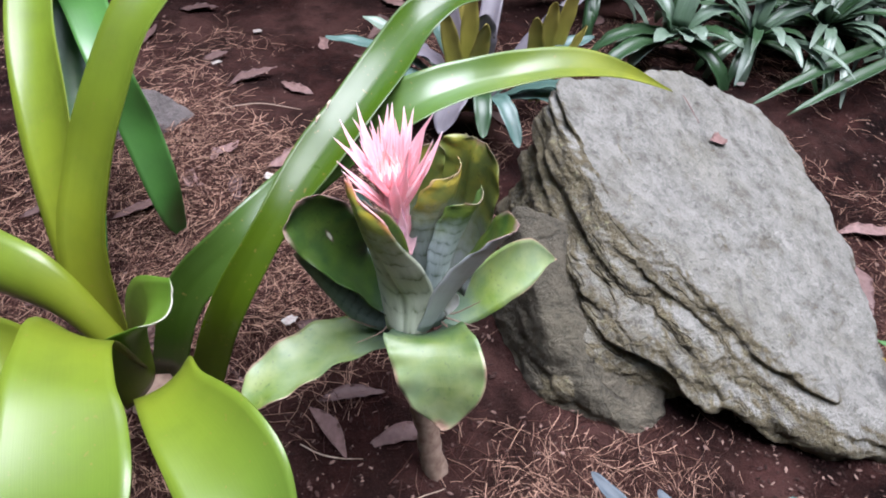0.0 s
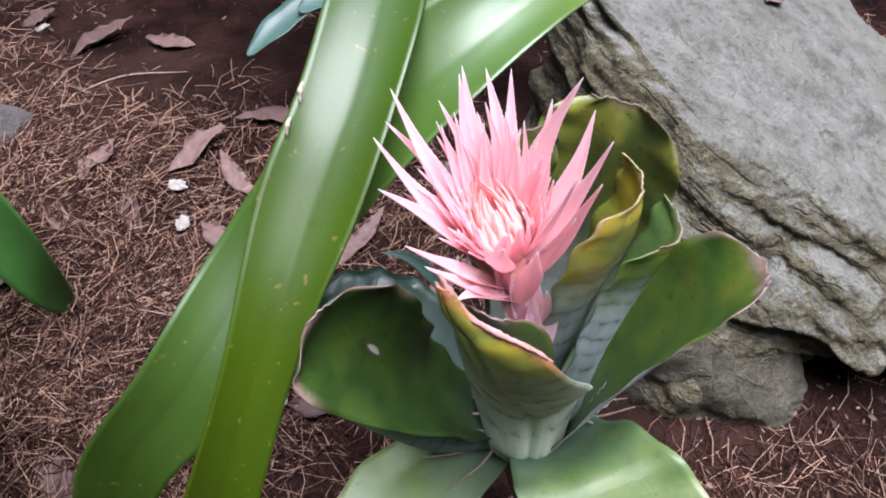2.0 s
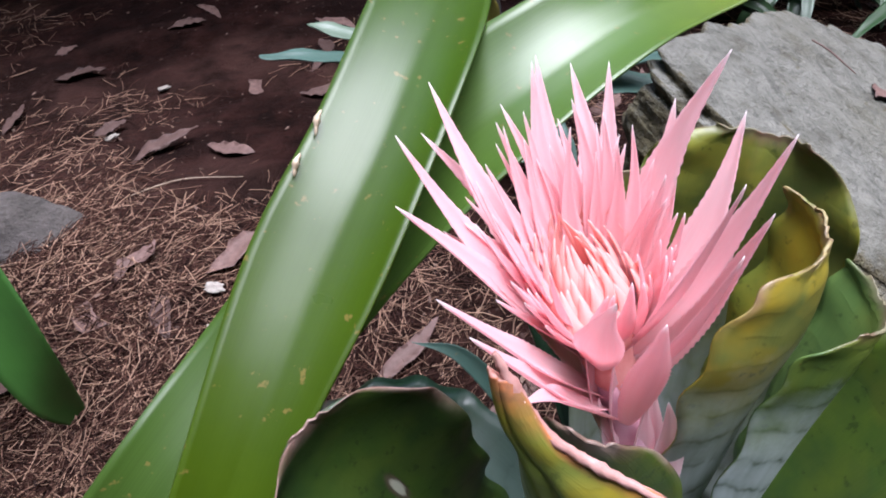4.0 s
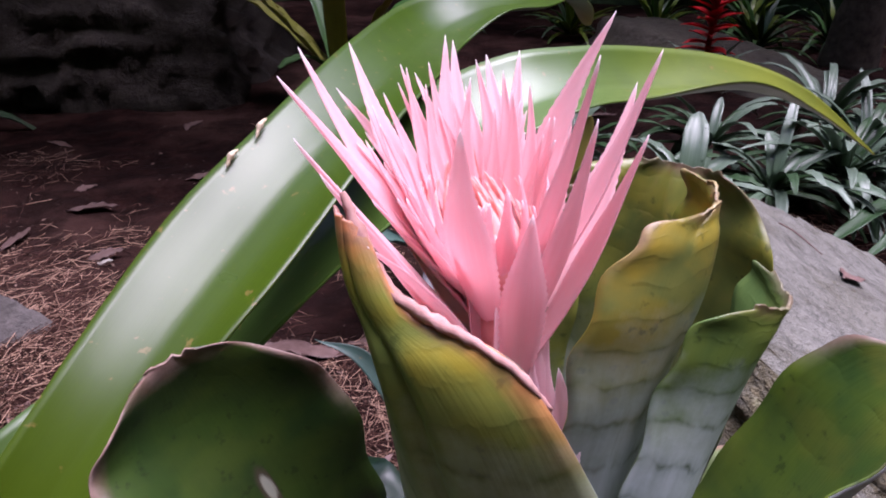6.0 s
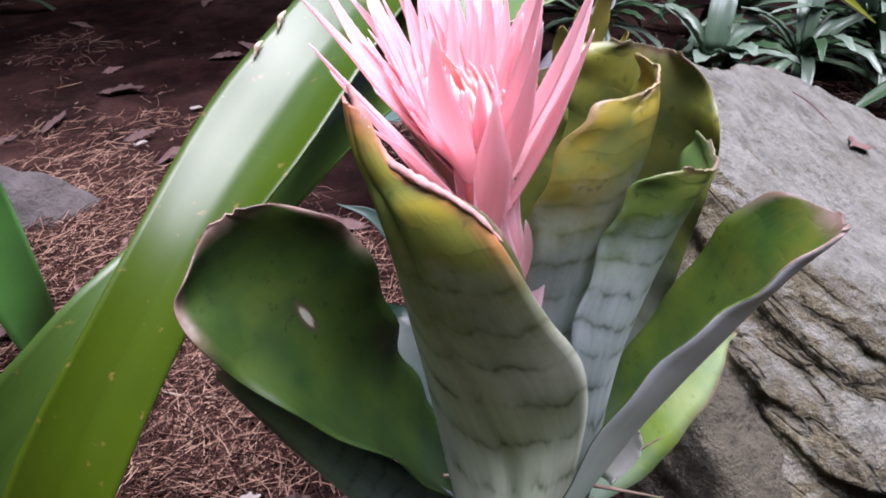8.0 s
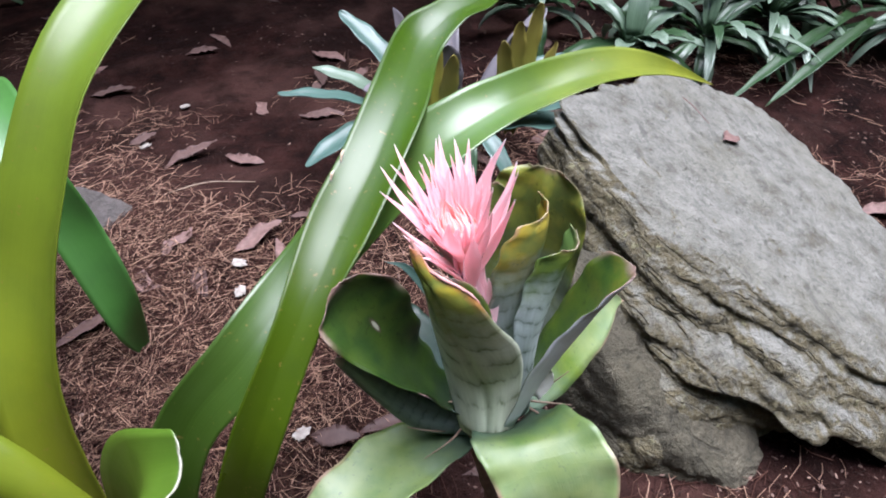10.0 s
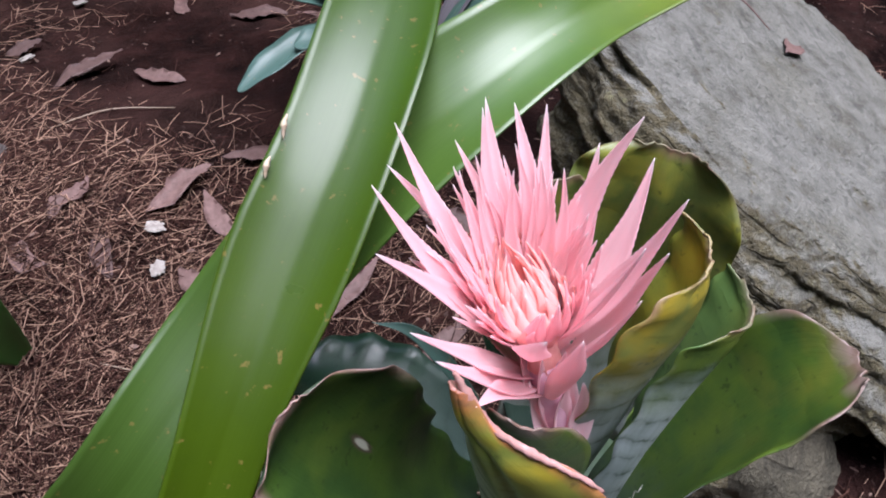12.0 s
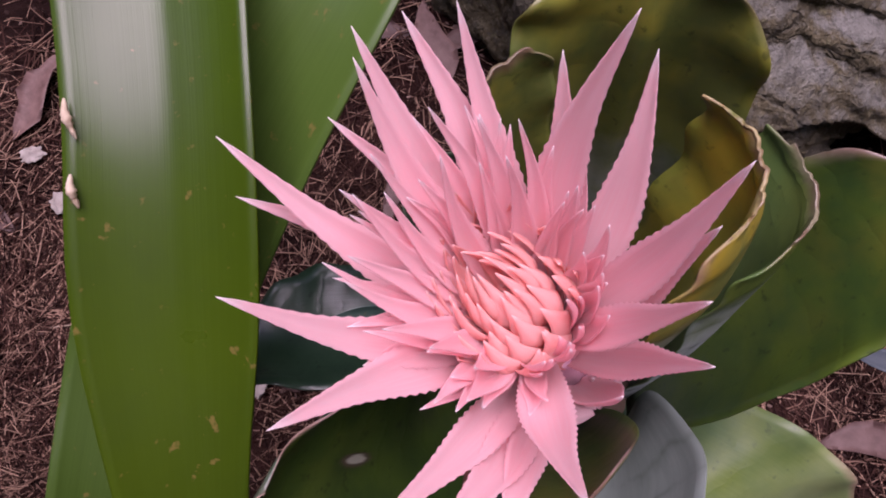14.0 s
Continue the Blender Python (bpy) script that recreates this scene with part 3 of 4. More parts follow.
# ---------------------------------------------------------------- rocks
def boulder(name, label, centre, planes, material, grain=0.02, bedding=None, ledge=0.0, levels=6, soft=26.0, seed=0, grooves=(), hollow=None):
    """A rock cut by planes (a point and an outward normal each), with rounded edges, rough faces and ledges along its bedding."""
    bm = bmesh.new()
    bmesh.ops.create_icosphere(bm, subdivisions=levels, radius=1.0)
    c = Vector(centre)
    cuts = []
    for p, q in planes:
        q = Vector(q).normalized()
        cuts.append((q, (Vector(p) - c).dot(q)))
    bed = Vector(bedding).normalized() if bedding else None
    run = bed.cross(Vector((0.84, 0.5, 0.0))).normalized() if bedding else None
    third = bed.cross(run) if bedding else None
    for v in bm.verts:
        d = v.co.normalized()
        total = 0.0
        for q, h in cuts:
            s = d.dot(q)
            if s > 1e-3:
                total += (s / h) ** soft
        p = c + d * (total ** (-1 / soft))
        off = grain * (noise.noise(p * 4 + Vector((seed, 0, 0))) + 0.6 * noise.noise(p * 11) + 0.35 * noise.noise(p * 27) + 0.2 * noise.noise(p * 60))
        if bed:
            warp = Vector((noise.noise(p * 2.7), noise.noise(p * 2.7 + Vector((9, 0, 0))), noise.noise(p * 2.7 + Vector((0, 9, 0)))))
            q = p + 0.035 * warp + 0.006 * Vector((noise.noise(p * 14), noise.noise(p * 14 + Vector((5, 5, 0))), noise.noise(p * 15)))
            face = d.dot(bed)
            flat = max(0.07, min(1.0, 1.4 - 1.8 * face)) if face > 0 else 1.0
            b, r, o = q.dot(bed), q.dot(run), q.dot(third)
            coarse, middle = noise.noise((b * 15, r * 3.2, o * 4 + seed)), noise.noise((b * 34 + 7, r * 8, o * 10))
            chunk = noise.noise((b * 20 + 3, r * 11, o * 12))
            off += ledge * flat * (0.9 * math.copysign(abs(coarse) ** 0.5, coarse) + 0.9 * math.copysign(abs(chunk) ** 0.6, chunk) + 0.5 * (1 - 4 * abs(middle)) + 0.5 * noise.noise((b * 70, r * 34, o * 38)) + 0.3 * noise.noise(p * 95))
            for at, wide, depth in grooves:
                along = max(0.0, min(1.0, 0.35 + 2.2 * noise.noise((r * 3.0 + 20 * at, o * 2.5, at * 9))))
                shape = (b - at + 0.02 * noise.noise((r * 3, o * 3, at * 30))) / wide
                off -= flat * depth * along * math.exp(-shape * shape if shape > 0 else -0.25 * shape * shape)
        if hollow:
            x0, z0, slope, depth = hollow
            below = z0 + slope * (p.x - x0) + 0.02 * noise.noise(p * 9) - p.z
            if below > 0 and p.y < 1.0:
                off -= depth * min(1.0, below / 0.02) * max(0.0, min(1.0, (p.x - 0.28) / 0.10)) * (0.85 + 0.6 * noise.noise(p * 7))
        v.co = p + d * off
    ob = part(name, bm, material, None)
    return tagged(ob, label, "rock")


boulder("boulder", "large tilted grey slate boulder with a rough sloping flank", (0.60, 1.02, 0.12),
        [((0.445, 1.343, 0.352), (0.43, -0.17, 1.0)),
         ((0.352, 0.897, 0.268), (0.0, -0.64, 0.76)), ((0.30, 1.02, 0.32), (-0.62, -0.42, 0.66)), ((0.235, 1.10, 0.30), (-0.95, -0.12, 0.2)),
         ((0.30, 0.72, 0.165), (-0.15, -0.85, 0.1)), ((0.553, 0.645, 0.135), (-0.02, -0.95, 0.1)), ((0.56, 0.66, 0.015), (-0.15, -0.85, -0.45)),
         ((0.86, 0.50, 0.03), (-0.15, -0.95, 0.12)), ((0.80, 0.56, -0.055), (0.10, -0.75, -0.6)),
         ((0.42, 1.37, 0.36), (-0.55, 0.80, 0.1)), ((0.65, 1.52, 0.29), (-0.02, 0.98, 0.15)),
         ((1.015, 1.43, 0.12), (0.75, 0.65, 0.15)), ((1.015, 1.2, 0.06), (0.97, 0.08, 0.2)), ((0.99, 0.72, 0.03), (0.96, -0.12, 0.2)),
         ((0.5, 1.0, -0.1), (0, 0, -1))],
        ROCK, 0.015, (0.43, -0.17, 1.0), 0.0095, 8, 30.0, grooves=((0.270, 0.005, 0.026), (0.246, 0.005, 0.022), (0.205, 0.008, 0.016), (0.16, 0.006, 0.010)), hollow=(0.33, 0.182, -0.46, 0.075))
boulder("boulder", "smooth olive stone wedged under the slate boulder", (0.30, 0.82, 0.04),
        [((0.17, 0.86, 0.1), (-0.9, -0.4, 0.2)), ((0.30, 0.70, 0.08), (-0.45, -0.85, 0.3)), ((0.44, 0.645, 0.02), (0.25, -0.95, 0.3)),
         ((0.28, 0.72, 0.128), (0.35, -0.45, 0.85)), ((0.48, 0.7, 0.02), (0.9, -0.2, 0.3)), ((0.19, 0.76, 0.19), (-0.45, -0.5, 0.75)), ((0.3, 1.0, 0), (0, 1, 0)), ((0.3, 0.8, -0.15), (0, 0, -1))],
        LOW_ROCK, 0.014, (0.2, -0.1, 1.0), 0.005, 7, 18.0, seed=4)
boulder("stone", "low grey garden stone half sunk in soil", (-0.80, 1.49, 0.03),
        [((-0.67, 1.47, 0.05), (1, -0.3, 0.5)), ((-0.80, 1.49, 0.135), (0.35, -0.2, 1)), ((-0.78, 1.37, 0.05), (0.2, -1, 0.5)),
         ((-0.80, 1.62, 0.05), (0.3, 1, 0.3)), ((-0.98, 1.5, 0.05), (-1, 0, 0.2)), ((-0.8, 1.5, -0.1), (0, 0, -1))],
        stone("pale_stone", (0.12, 0.105, 0.10), (0.06, 0.052, 0.048), (0.10, 0.09, 0.07), 0.2), 0.014, (0.35, -0.2, 1), 0.008, 5, seed=2)
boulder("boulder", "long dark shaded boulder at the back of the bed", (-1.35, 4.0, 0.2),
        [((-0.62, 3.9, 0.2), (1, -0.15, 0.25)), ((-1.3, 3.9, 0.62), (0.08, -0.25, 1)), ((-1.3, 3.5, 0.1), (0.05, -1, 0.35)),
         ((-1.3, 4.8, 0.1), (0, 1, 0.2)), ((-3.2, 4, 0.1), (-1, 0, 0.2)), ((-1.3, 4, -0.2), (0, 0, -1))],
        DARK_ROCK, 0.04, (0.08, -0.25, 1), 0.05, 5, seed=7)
boulder("boulder", "low weathered edging rock behind the strappy plants", (2.1, 4.15, 0.05),
        [((2.4, 4.0, 0.08), (1, 0.3, 0.4)), ((2.1, 4.1, 0.09), (0.05, -0.1, 1)), ((2.2, 3.5, 0.05), (0.1, -1, 0.4)),
         ((1.9, 4.9, 0.05), (0, 1, 0.3)), ((1.78, 4.1, 0.08), (-1, -0.3, 0.5)), ((2, 4.1, -0.2), (0, 0, -1))],
        stone("edging_stone", (0.11, 0.095, 0.075), (0.055, 0.045, 0.036), (0.12, 0.115, 0.07), 0.3), 0.03, (0.1, -0.2, 1), 0.02, 5, seed=3)


# ---------------------------------------------------------------- the urn plant with its pink flower head
urn = thing("urn_plant", "flowering urn plant with silver-banded leaves and a pink flower head", "bromeliad", (0.01, 0.6, 0.05))
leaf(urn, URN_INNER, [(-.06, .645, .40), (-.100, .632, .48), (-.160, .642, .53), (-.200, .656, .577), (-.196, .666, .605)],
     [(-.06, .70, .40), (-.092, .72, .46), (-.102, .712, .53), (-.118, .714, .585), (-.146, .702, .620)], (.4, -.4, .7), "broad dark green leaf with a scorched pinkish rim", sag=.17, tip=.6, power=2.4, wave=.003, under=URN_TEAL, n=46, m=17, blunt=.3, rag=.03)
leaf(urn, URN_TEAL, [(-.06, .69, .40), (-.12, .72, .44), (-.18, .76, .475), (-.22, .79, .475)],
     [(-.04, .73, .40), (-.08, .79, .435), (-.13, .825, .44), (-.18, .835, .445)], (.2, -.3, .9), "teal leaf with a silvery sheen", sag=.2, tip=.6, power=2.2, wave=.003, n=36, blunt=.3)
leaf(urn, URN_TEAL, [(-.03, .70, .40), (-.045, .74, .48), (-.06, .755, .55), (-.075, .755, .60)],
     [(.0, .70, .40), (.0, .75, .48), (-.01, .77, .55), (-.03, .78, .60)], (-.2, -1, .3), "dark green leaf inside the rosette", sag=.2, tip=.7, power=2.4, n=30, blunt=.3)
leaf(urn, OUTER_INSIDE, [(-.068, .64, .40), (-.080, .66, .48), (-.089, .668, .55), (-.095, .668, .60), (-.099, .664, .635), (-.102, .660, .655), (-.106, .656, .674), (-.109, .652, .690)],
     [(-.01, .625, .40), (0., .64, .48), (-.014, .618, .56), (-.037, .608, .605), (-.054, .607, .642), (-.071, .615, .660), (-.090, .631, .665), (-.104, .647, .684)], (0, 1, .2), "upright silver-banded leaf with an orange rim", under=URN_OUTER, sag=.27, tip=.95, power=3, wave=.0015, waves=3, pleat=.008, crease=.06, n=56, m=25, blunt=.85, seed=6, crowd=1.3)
leaf(urn, URN_TOP, [(-.02, .648, .40), (-.014, .648, .50), (-.009, .652, .560), (.001, .660, .602), (.012, .664, .628), (.024, .664, .641)],
     [(.02, .660, .40), (.020, .674, .50), (.027, .684, .545), (.046, .697, .600), (.057, .704, .625), (.060, .705, .637)], (-.3, .9, .4), "upright silver-banded leaf with a green end", sag=.34, tip=.86, power=2.6, wave=.0015, pleat=.006, n=48, m=25, rag=.03, seed=4, blunt=.7, under=URN_SILVER)
leaf(urn, URN_BACK, [(-.005, .72, .40), (0., .76, .52), (0., .778, .60), (.004, .788, .635), (.024, .790, .655)],
     [(.05, .70, .40), (.070, .715, .48), (.081, .720, .55), (.086, .724, .61), (.080, .748, .652)], (-.5, -.9, .3), "mottled yellow-green leaf with brown spots", sag=.14, tip=.84, power=2.8, wave=.003, crease=.05, pleat=.016, rag=.03, n=44, m=23, seed=2, blunt=.6)
leaf(urn, URN_YELLOW, [(-.03, .672, .42), (-.034, .665, .52), (-.033, .662, .590), (-.028, .666, .630), (-.014, .672, .658), (.002, .676, .672)],
     [(.005, .685, .42), (.008, .700, .54), (.012, .708, .606), (.025, .714, .640), (.028, .717, .664), (.025, .715, .676)], (-.5, .6, .5), "yellowing torn leaf with a silver-banded back", sag=.34, tip=.86, power=2.6, wave=.002, pleat=.008, rag=.07, n=48, m=25, seed=5, blunt=.6, under=YELLOW_BACK)
leaf(urn, URN_BACK, [(-.05, .71, .40), (-.04, .745, .52), (-.035, .76, .60), (-.03, .77, .64)],
     [(-.01, .72, .40), (.0, .75, .52), (.01, .765, .60), (.015, .775, .64)], (0, -1, .3), "mottled green leaf behind the flower head", sag=.12, tip=.8, power=3, wave=.002, pleat=.012, rag=.04, n=40, m=21, seed=8, blunt=.6)
leaf(urn, URN_FOLD, [(0., .665, .41), (.035, .688, .48), (.066, .696, .54), (.086, .690, .594), (.106, .670, .621)],
     [(-.025, .62, .41), (.0, .617, .52), (.028, .616, .578), (.057, .616, .608), (.082, .620, .633)], (-.4, -.2, .9), "folded dark green leaf with a silver underside", sag=.24, tip=.82, power=2.6, wave=.001, under=PALE_UNDER, n=40, m=17, blunt=.45, rag=.06)
leaf(urn, URN_UNDER, [(-.05, .665, .345), (-.118, .666, .375), (-.163, .670, .448), (-.196, .672, .52)],
     [(-.04, .645, .39), (-.095, .655, .44), (-.14, .660, .49), (-.188, .668, .548)], (.2, -.6, .7), "silvery blue-green leaf under the dark one", sag=-.2, tip=.7, power=2.4, n=34, m=13, blunt=.3)
leaf(urn, URN_PALE, [(0., .69, .39), (.06, .73, .42), (.12, .79, .42), (.18, .835, .39), (.235, .85, .34)],
     [(.02, .66, .36), (.08, .69, .35), (.13, .73, .345), (.18, .775, .34), (.215, .82, .33)], (0, -.6, .8), "pale green spreading leaf", sag=.12, tip=.7, power=1.2, wave=.0008)
leaf(urn, URN_PALE, [(-.05, .64, .39), (-.069, .59, .455), (-.06, .555, .45), (-.045, .525, .41), (-.025, .515, .34)],
     [(.02, .65, .39), (.045, .61, .45), (.066, .56, .46), (.072, .52, .43), (.05, .49, .345)], (0, -.8, .7), "pale green leaf bent down over the stalk", sag=.12, tip=.72, wave=.003, pleat=.004, n=44, m=21)
leaf(urn, URN_PALE, [(-.05, .69, .37), (-.106, .685, .36), (-.165, .675, .37), (-.213, .64, .378), (-.26, .605, .368), (-.297, .57, .35)],
     [(-.04, .64, .37), (-.083, .61, .38), (-.134, .57, .405), (-.18, .545, .39), (-.22, .52, .38), (-.26, .50, .35)], (0, -.2, 1), "pale green leaf arching sideways with scorched edges", sag=.12, tip=.7, wave=.003, pleat=.004, n=44, m=21)
leaf(urn, URN_FOLD, [(-.065, .655, .42), (-.080, .660, .52), (-.088, .656, .61), (-.094, .652, .664)],
     [(-.03, .65, .42), (-.030, .645, .52), (-.040, .640, .60), (-.062, .640, .648)], (0, .9, .4), "small green leaf curled inside the front one", sag=.2, tip=.85, power=3, n=26, m=13, blunt=.5, rag=.08)
part("stalk", tube([(-.03, .66, .42), (-.025, .64, .30), (-.005, .60, .16), (.015, .565, .02)], [.034, .024, .019, .024], 12, .25), STALK, urn, "brown fibrous stalk")

flower = part("flower_stalk", tube([(-.04, .66, .42), (-.042, .662, .54), (-.052, .682, .62)], [.008, .009, .009], 10), PEDUNCLE, urn, "pink woolly flower stalk")
TIPS = [(-.104, .767, .712), (-.110, .759, .695), (-.122, .728, .717), (-.111, .712, .685), (-.127, .696, .714), (-.121, .666, .703), (-.114, .656, .696), (-.102, .642, .680),
        (-.077, .646, .711), (-.052, .658, .680), (-.037, .654, .710), (-.034, .666, .725), (-.009, .679, .697), (-.006, .685, .723), (.006, .726, .703), (-.006, .727, .729),
        (-.015, .740, .704), (-.031, .767, .708), (-.044, .775, .705), (-.059, .775, .711), (-.064, .764, .715), (-.077, .762, .700)]


def stem_at(z):
    """The middle of the flower head's leaning axis at height z."""
    q = (z - .60) / .06
    return np.array((-.047 - .015 * q, .672 + .034 * q, z))


def bract(tip, root, width, material, seed, core=.008, lift=.004, teeth=.075, bulge=.003, turn=None):
    """A long pointed, finely toothed bract from the head's axis to its tip."""
    tip, foot = np.array(tip, float), stem_at(root)
    out = tip - foot
    out[2] = 0
    out /= np.linalg.norm(out) + 1e-9
    if turn is not None:
        out = np.array((math.cos(turn), math.sin(turn), 0.0))
    side = np.array((-out[1], out[0], 0.0))
    start = foot + out * core
    way = tip - start
    rnd = random.Random(seed)
    lean = side * rnd.uniform(-.06, .06) * np.linalg.norm(way)
    line = [start + way * q + np.array((0, 0, lift)) * math.sin(math.pi * q) + out * bulge * math.sin(math.pi * q) + lean * math.sin(math.pi * q) for q in (0, .22, .45, .7, 1)]
    w = (.55, .95, 1.0, .50, .03)
    v, f, uv = blade([p - side * width * k / 2 for p, k in zip(line, w)], [p + side * width * k / 2 for p, k in zip(line, w)],
                     tuple(-out + np.array((0, 0, .8))), sag=.20, tip=.97, power=1.0, n=53, m=7, thick=.0007, teeth=teeth, crease=-.03, seed=seed, crowd=1.0)
    mesh_object("bract", v, f, material, flower, "", uv)


brnd = random.Random(11)
for i, tip in enumerate(TIPS):
    bract(tip, .604 + .6 * max(0.0, tip[2] - .68) + brnd.uniform(-.004, .006), brnd.uniform(.0125, .0155), PINK, i, lift=.010 if tip[2] < .69 else .004)
for i in range(62):
    a = radians(i * 137.5 + brnd.uniform(-12, 12))
    back = .5 + .5 * math.sin(a)
    reach = .022 + .018 * brnd.random() + .006 * back
    bract((-.064 + reach * math.cos(a), .705 + reach * math.sin(a), .668 + .030 * back + brnd.uniform(-.005, .013)), .632, brnd.uniform(.0060, .0092), PINK, 40 + i)
for i in range(26):
    a = radians(i * 137.5 + brnd.uniform(-8, 8))
    reach = .024 + brnd.uniform(-.003, .004)
    bract((-.063 + reach * math.cos(a), .706 + reach * math.sin(a), .666 + .008 * math.sin(a) + brnd.uniform(-.004, .006)), .640, .009, CORAL, 90 + i, core=.013, lift=.002, teeth=.04)
for i in range(60):
    q = i / 59
    a = radians(i * 137.5 + brnd.uniform(-10, 10))
    high = .667 + .004 * q + .005 * math.sin(a) + brnd.uniform(-.003, .003)
    mid, reach = stem_at(high), .0205 * (1 - q) ** .8 + brnd.uniform(-.001, .002)
    bract((mid[0] + reach * math.cos(a), mid[1] + reach * math.sin(a), high), .640 + .008 * q, .0120 - .005 * q, CORAL, 140 + i, core=.016 - .013 * q, lift=.0, teeth=.03, bulge=.0035, turn=a)
core = bmesh.new()
bmesh.ops.create_icosphere(core, subdivisions=4, radius=1)
for v in core.verts:
    wide = .011
    ripple = 1 + .12 * noise.noise(v.co * 7)
    at = stem_at(.630 + .022 * v.co.z * ripple)
    v.co = Vector((at[0] + v.co.x * wide * ripple, at[1] + v.co.y * wide * ripple, at[2]))
part("flower_core", core, plain("packed_bracts", (0.85, 0.36, 0.32), (0.94, 0.50, 0.46), 160, 0.6, 0.6, 0.2, 0.35), flower, "tightly packed coral centre")
for i in range(14):
    a = radians(i * 137.5 + 10)
    z = .612 + brnd.uniform(-.012, .022)
    foot = stem_at(z)
    bract((foot[0] + .014 * math.cos(a), foot[1] + .014 * math.sin(a), z + .012), z - .05, .014, PALE, 240 + i, core=.007, teeth=.03)
part("dry_rim", tube([(-.108, .652, .692), (-.104, .646, .682), (-.097, .637, .670), (-.088, .628, .666), (-.077, .619, .663), (-.066, .612, .657), (-.058, .608, .648)], [.0010, .0020, .0014, .0019, .0013, .0012, .0006], 8, .7, 3), plain("dried_pink_edge", (0.42, 0.20, 0.17), (0.62, 0.36, 0.33), 120, 0.7, 0.6, 0.3, 0.2), urn, "rolled pinkish dry leaf edge")

leaf(urn, TEAL, [(-.05, .705, .45), (-.075, .725, .53), (-.10, .745, .57), (-.128, .753, .577)], [(-.055, .695, .45), (-.08, .715, .525), (-.105, .738, .562), (-.127, .749, .574)], (-.3, -.5, .8), "narrow teal leaf", sag=.1, tip=.5, power=1.2, n=20, thick=.001)

# dry sheaths and fibres round the foot of the rosette
frnd = random.Random(17)
for i in range(16):
    a = radians(i * 137.5)
    x, y = -.025 + .045 * math.cos(a), .655 + .03 * math.sin(a)
    z = frnd.uniform(.385, .42)
    part("dry_fibre", tube([(x, y, z), (x + .02 * math.cos(a), y + .02 * math.sin(a), z - .01), (x + frnd.uniform(.03, .06) * math.cos(a), y + frnd.uniform(.03, .05) * math.sin(a), z + frnd.uniform(-.05, .03))], [.0016, .0013, .0005], 5), STALK, urn)
leaf(urn, WHITE_SCALE, [(.012, .64, .44), (.022, .643, .462), (.028, .645, .478)], [(.02, .632, .44), (.034, .636, .455), (.040, .642, .472)], (0, -1, .3), "torn white papery sheath", "sheath", sag=.2, tip=.6, n=14, m=7, thick=.001, wave=.002)

# ---------------------------------------------------------------- the large lime-green bromeliad
lime = thing("bromeliad", "large lime green bromeliad with long arching strap leaves", "bromeliad", (-.45, .62, .08))
leaf(lime, FRESH, [(-.41, .60, .20), (-.355, .60, .37), (-.305, .63, .49), (-.25, .69, .565), (-.20, .787, .622), (-.153, .853, .655), (-.105, .95, .68), (-.05, 1.07, .694), (.002, 1.113, .697), (.065, 1.165, .70), (.13, 1.27, .70), (.19, 1.37, .675), (.225, 1.42, .635)],
     [(-.36, .58, .20), (-.315, .605, .33), (-.265, .615, .46), (-.195, .695, .565), (-.136, .758, .615), (-.087, .828, .653), (-.045, .91, .668), (-.009, 1.02, .668), (.038, 1.076, .685), (.085, 1.11, .685), (.14, 1.19, .685), (.195, 1.29, .66), (.225, 1.35, .622)],
     (.2, -.5, .8), "long bright green leaf with a torn brown notch", sag=.14, tip=.9, n=80, m=17, thick=.003, crease=-.012)
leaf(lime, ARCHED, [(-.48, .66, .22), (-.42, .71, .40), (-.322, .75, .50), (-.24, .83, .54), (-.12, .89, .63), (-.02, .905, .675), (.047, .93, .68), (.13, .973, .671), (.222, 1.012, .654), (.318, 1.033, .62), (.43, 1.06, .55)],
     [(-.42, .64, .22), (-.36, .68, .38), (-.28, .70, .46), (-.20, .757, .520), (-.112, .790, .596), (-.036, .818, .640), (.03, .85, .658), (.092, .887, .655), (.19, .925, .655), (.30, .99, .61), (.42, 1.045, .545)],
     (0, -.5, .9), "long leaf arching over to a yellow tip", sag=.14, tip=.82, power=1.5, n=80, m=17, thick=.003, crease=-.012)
leaf(lime, LIME, [(-.56, .68, .2), (-.60, .76, .40), (-.58, .86, .53), (-.53, .92, .64), (-.47, 1.0, .74), (-.40, 1.1, .80), (-.31, 1.2, .86), (-.22, 1.3, .90)],
     [(-.50, .67, .2), (-.51, .74, .42), (-.48, .80, .56), (-.445, .86, .65), (-.41, .93, .72), (-.34, 1.02, .78), (-.25, 1.12, .84), (-.18, 1.23, .885)], (.3, -.8, .4), sag=.2, tip=.85, n=40, thick=.003)
leaf(lime, LIME, [(-.60, .70, .2), (-.67, .85, .36), (-.74, 1.0, .45), (-.79, 1.15, .54), (-.83, 1.3, .60), (-.86, 1.45, .68), (-.88, 1.6, .74)],
     [(-.55, .72, .22), (-.57, .84, .46), (-.64, 1.03, .53), (-.71, 1.2, .57), (-.75, 1.35, .62), (-.78, 1.5, .70), (-.81, 1.65, .755)], (.3, -.6, .7), sag=.15, tip=.85, n=40, thick=.003)
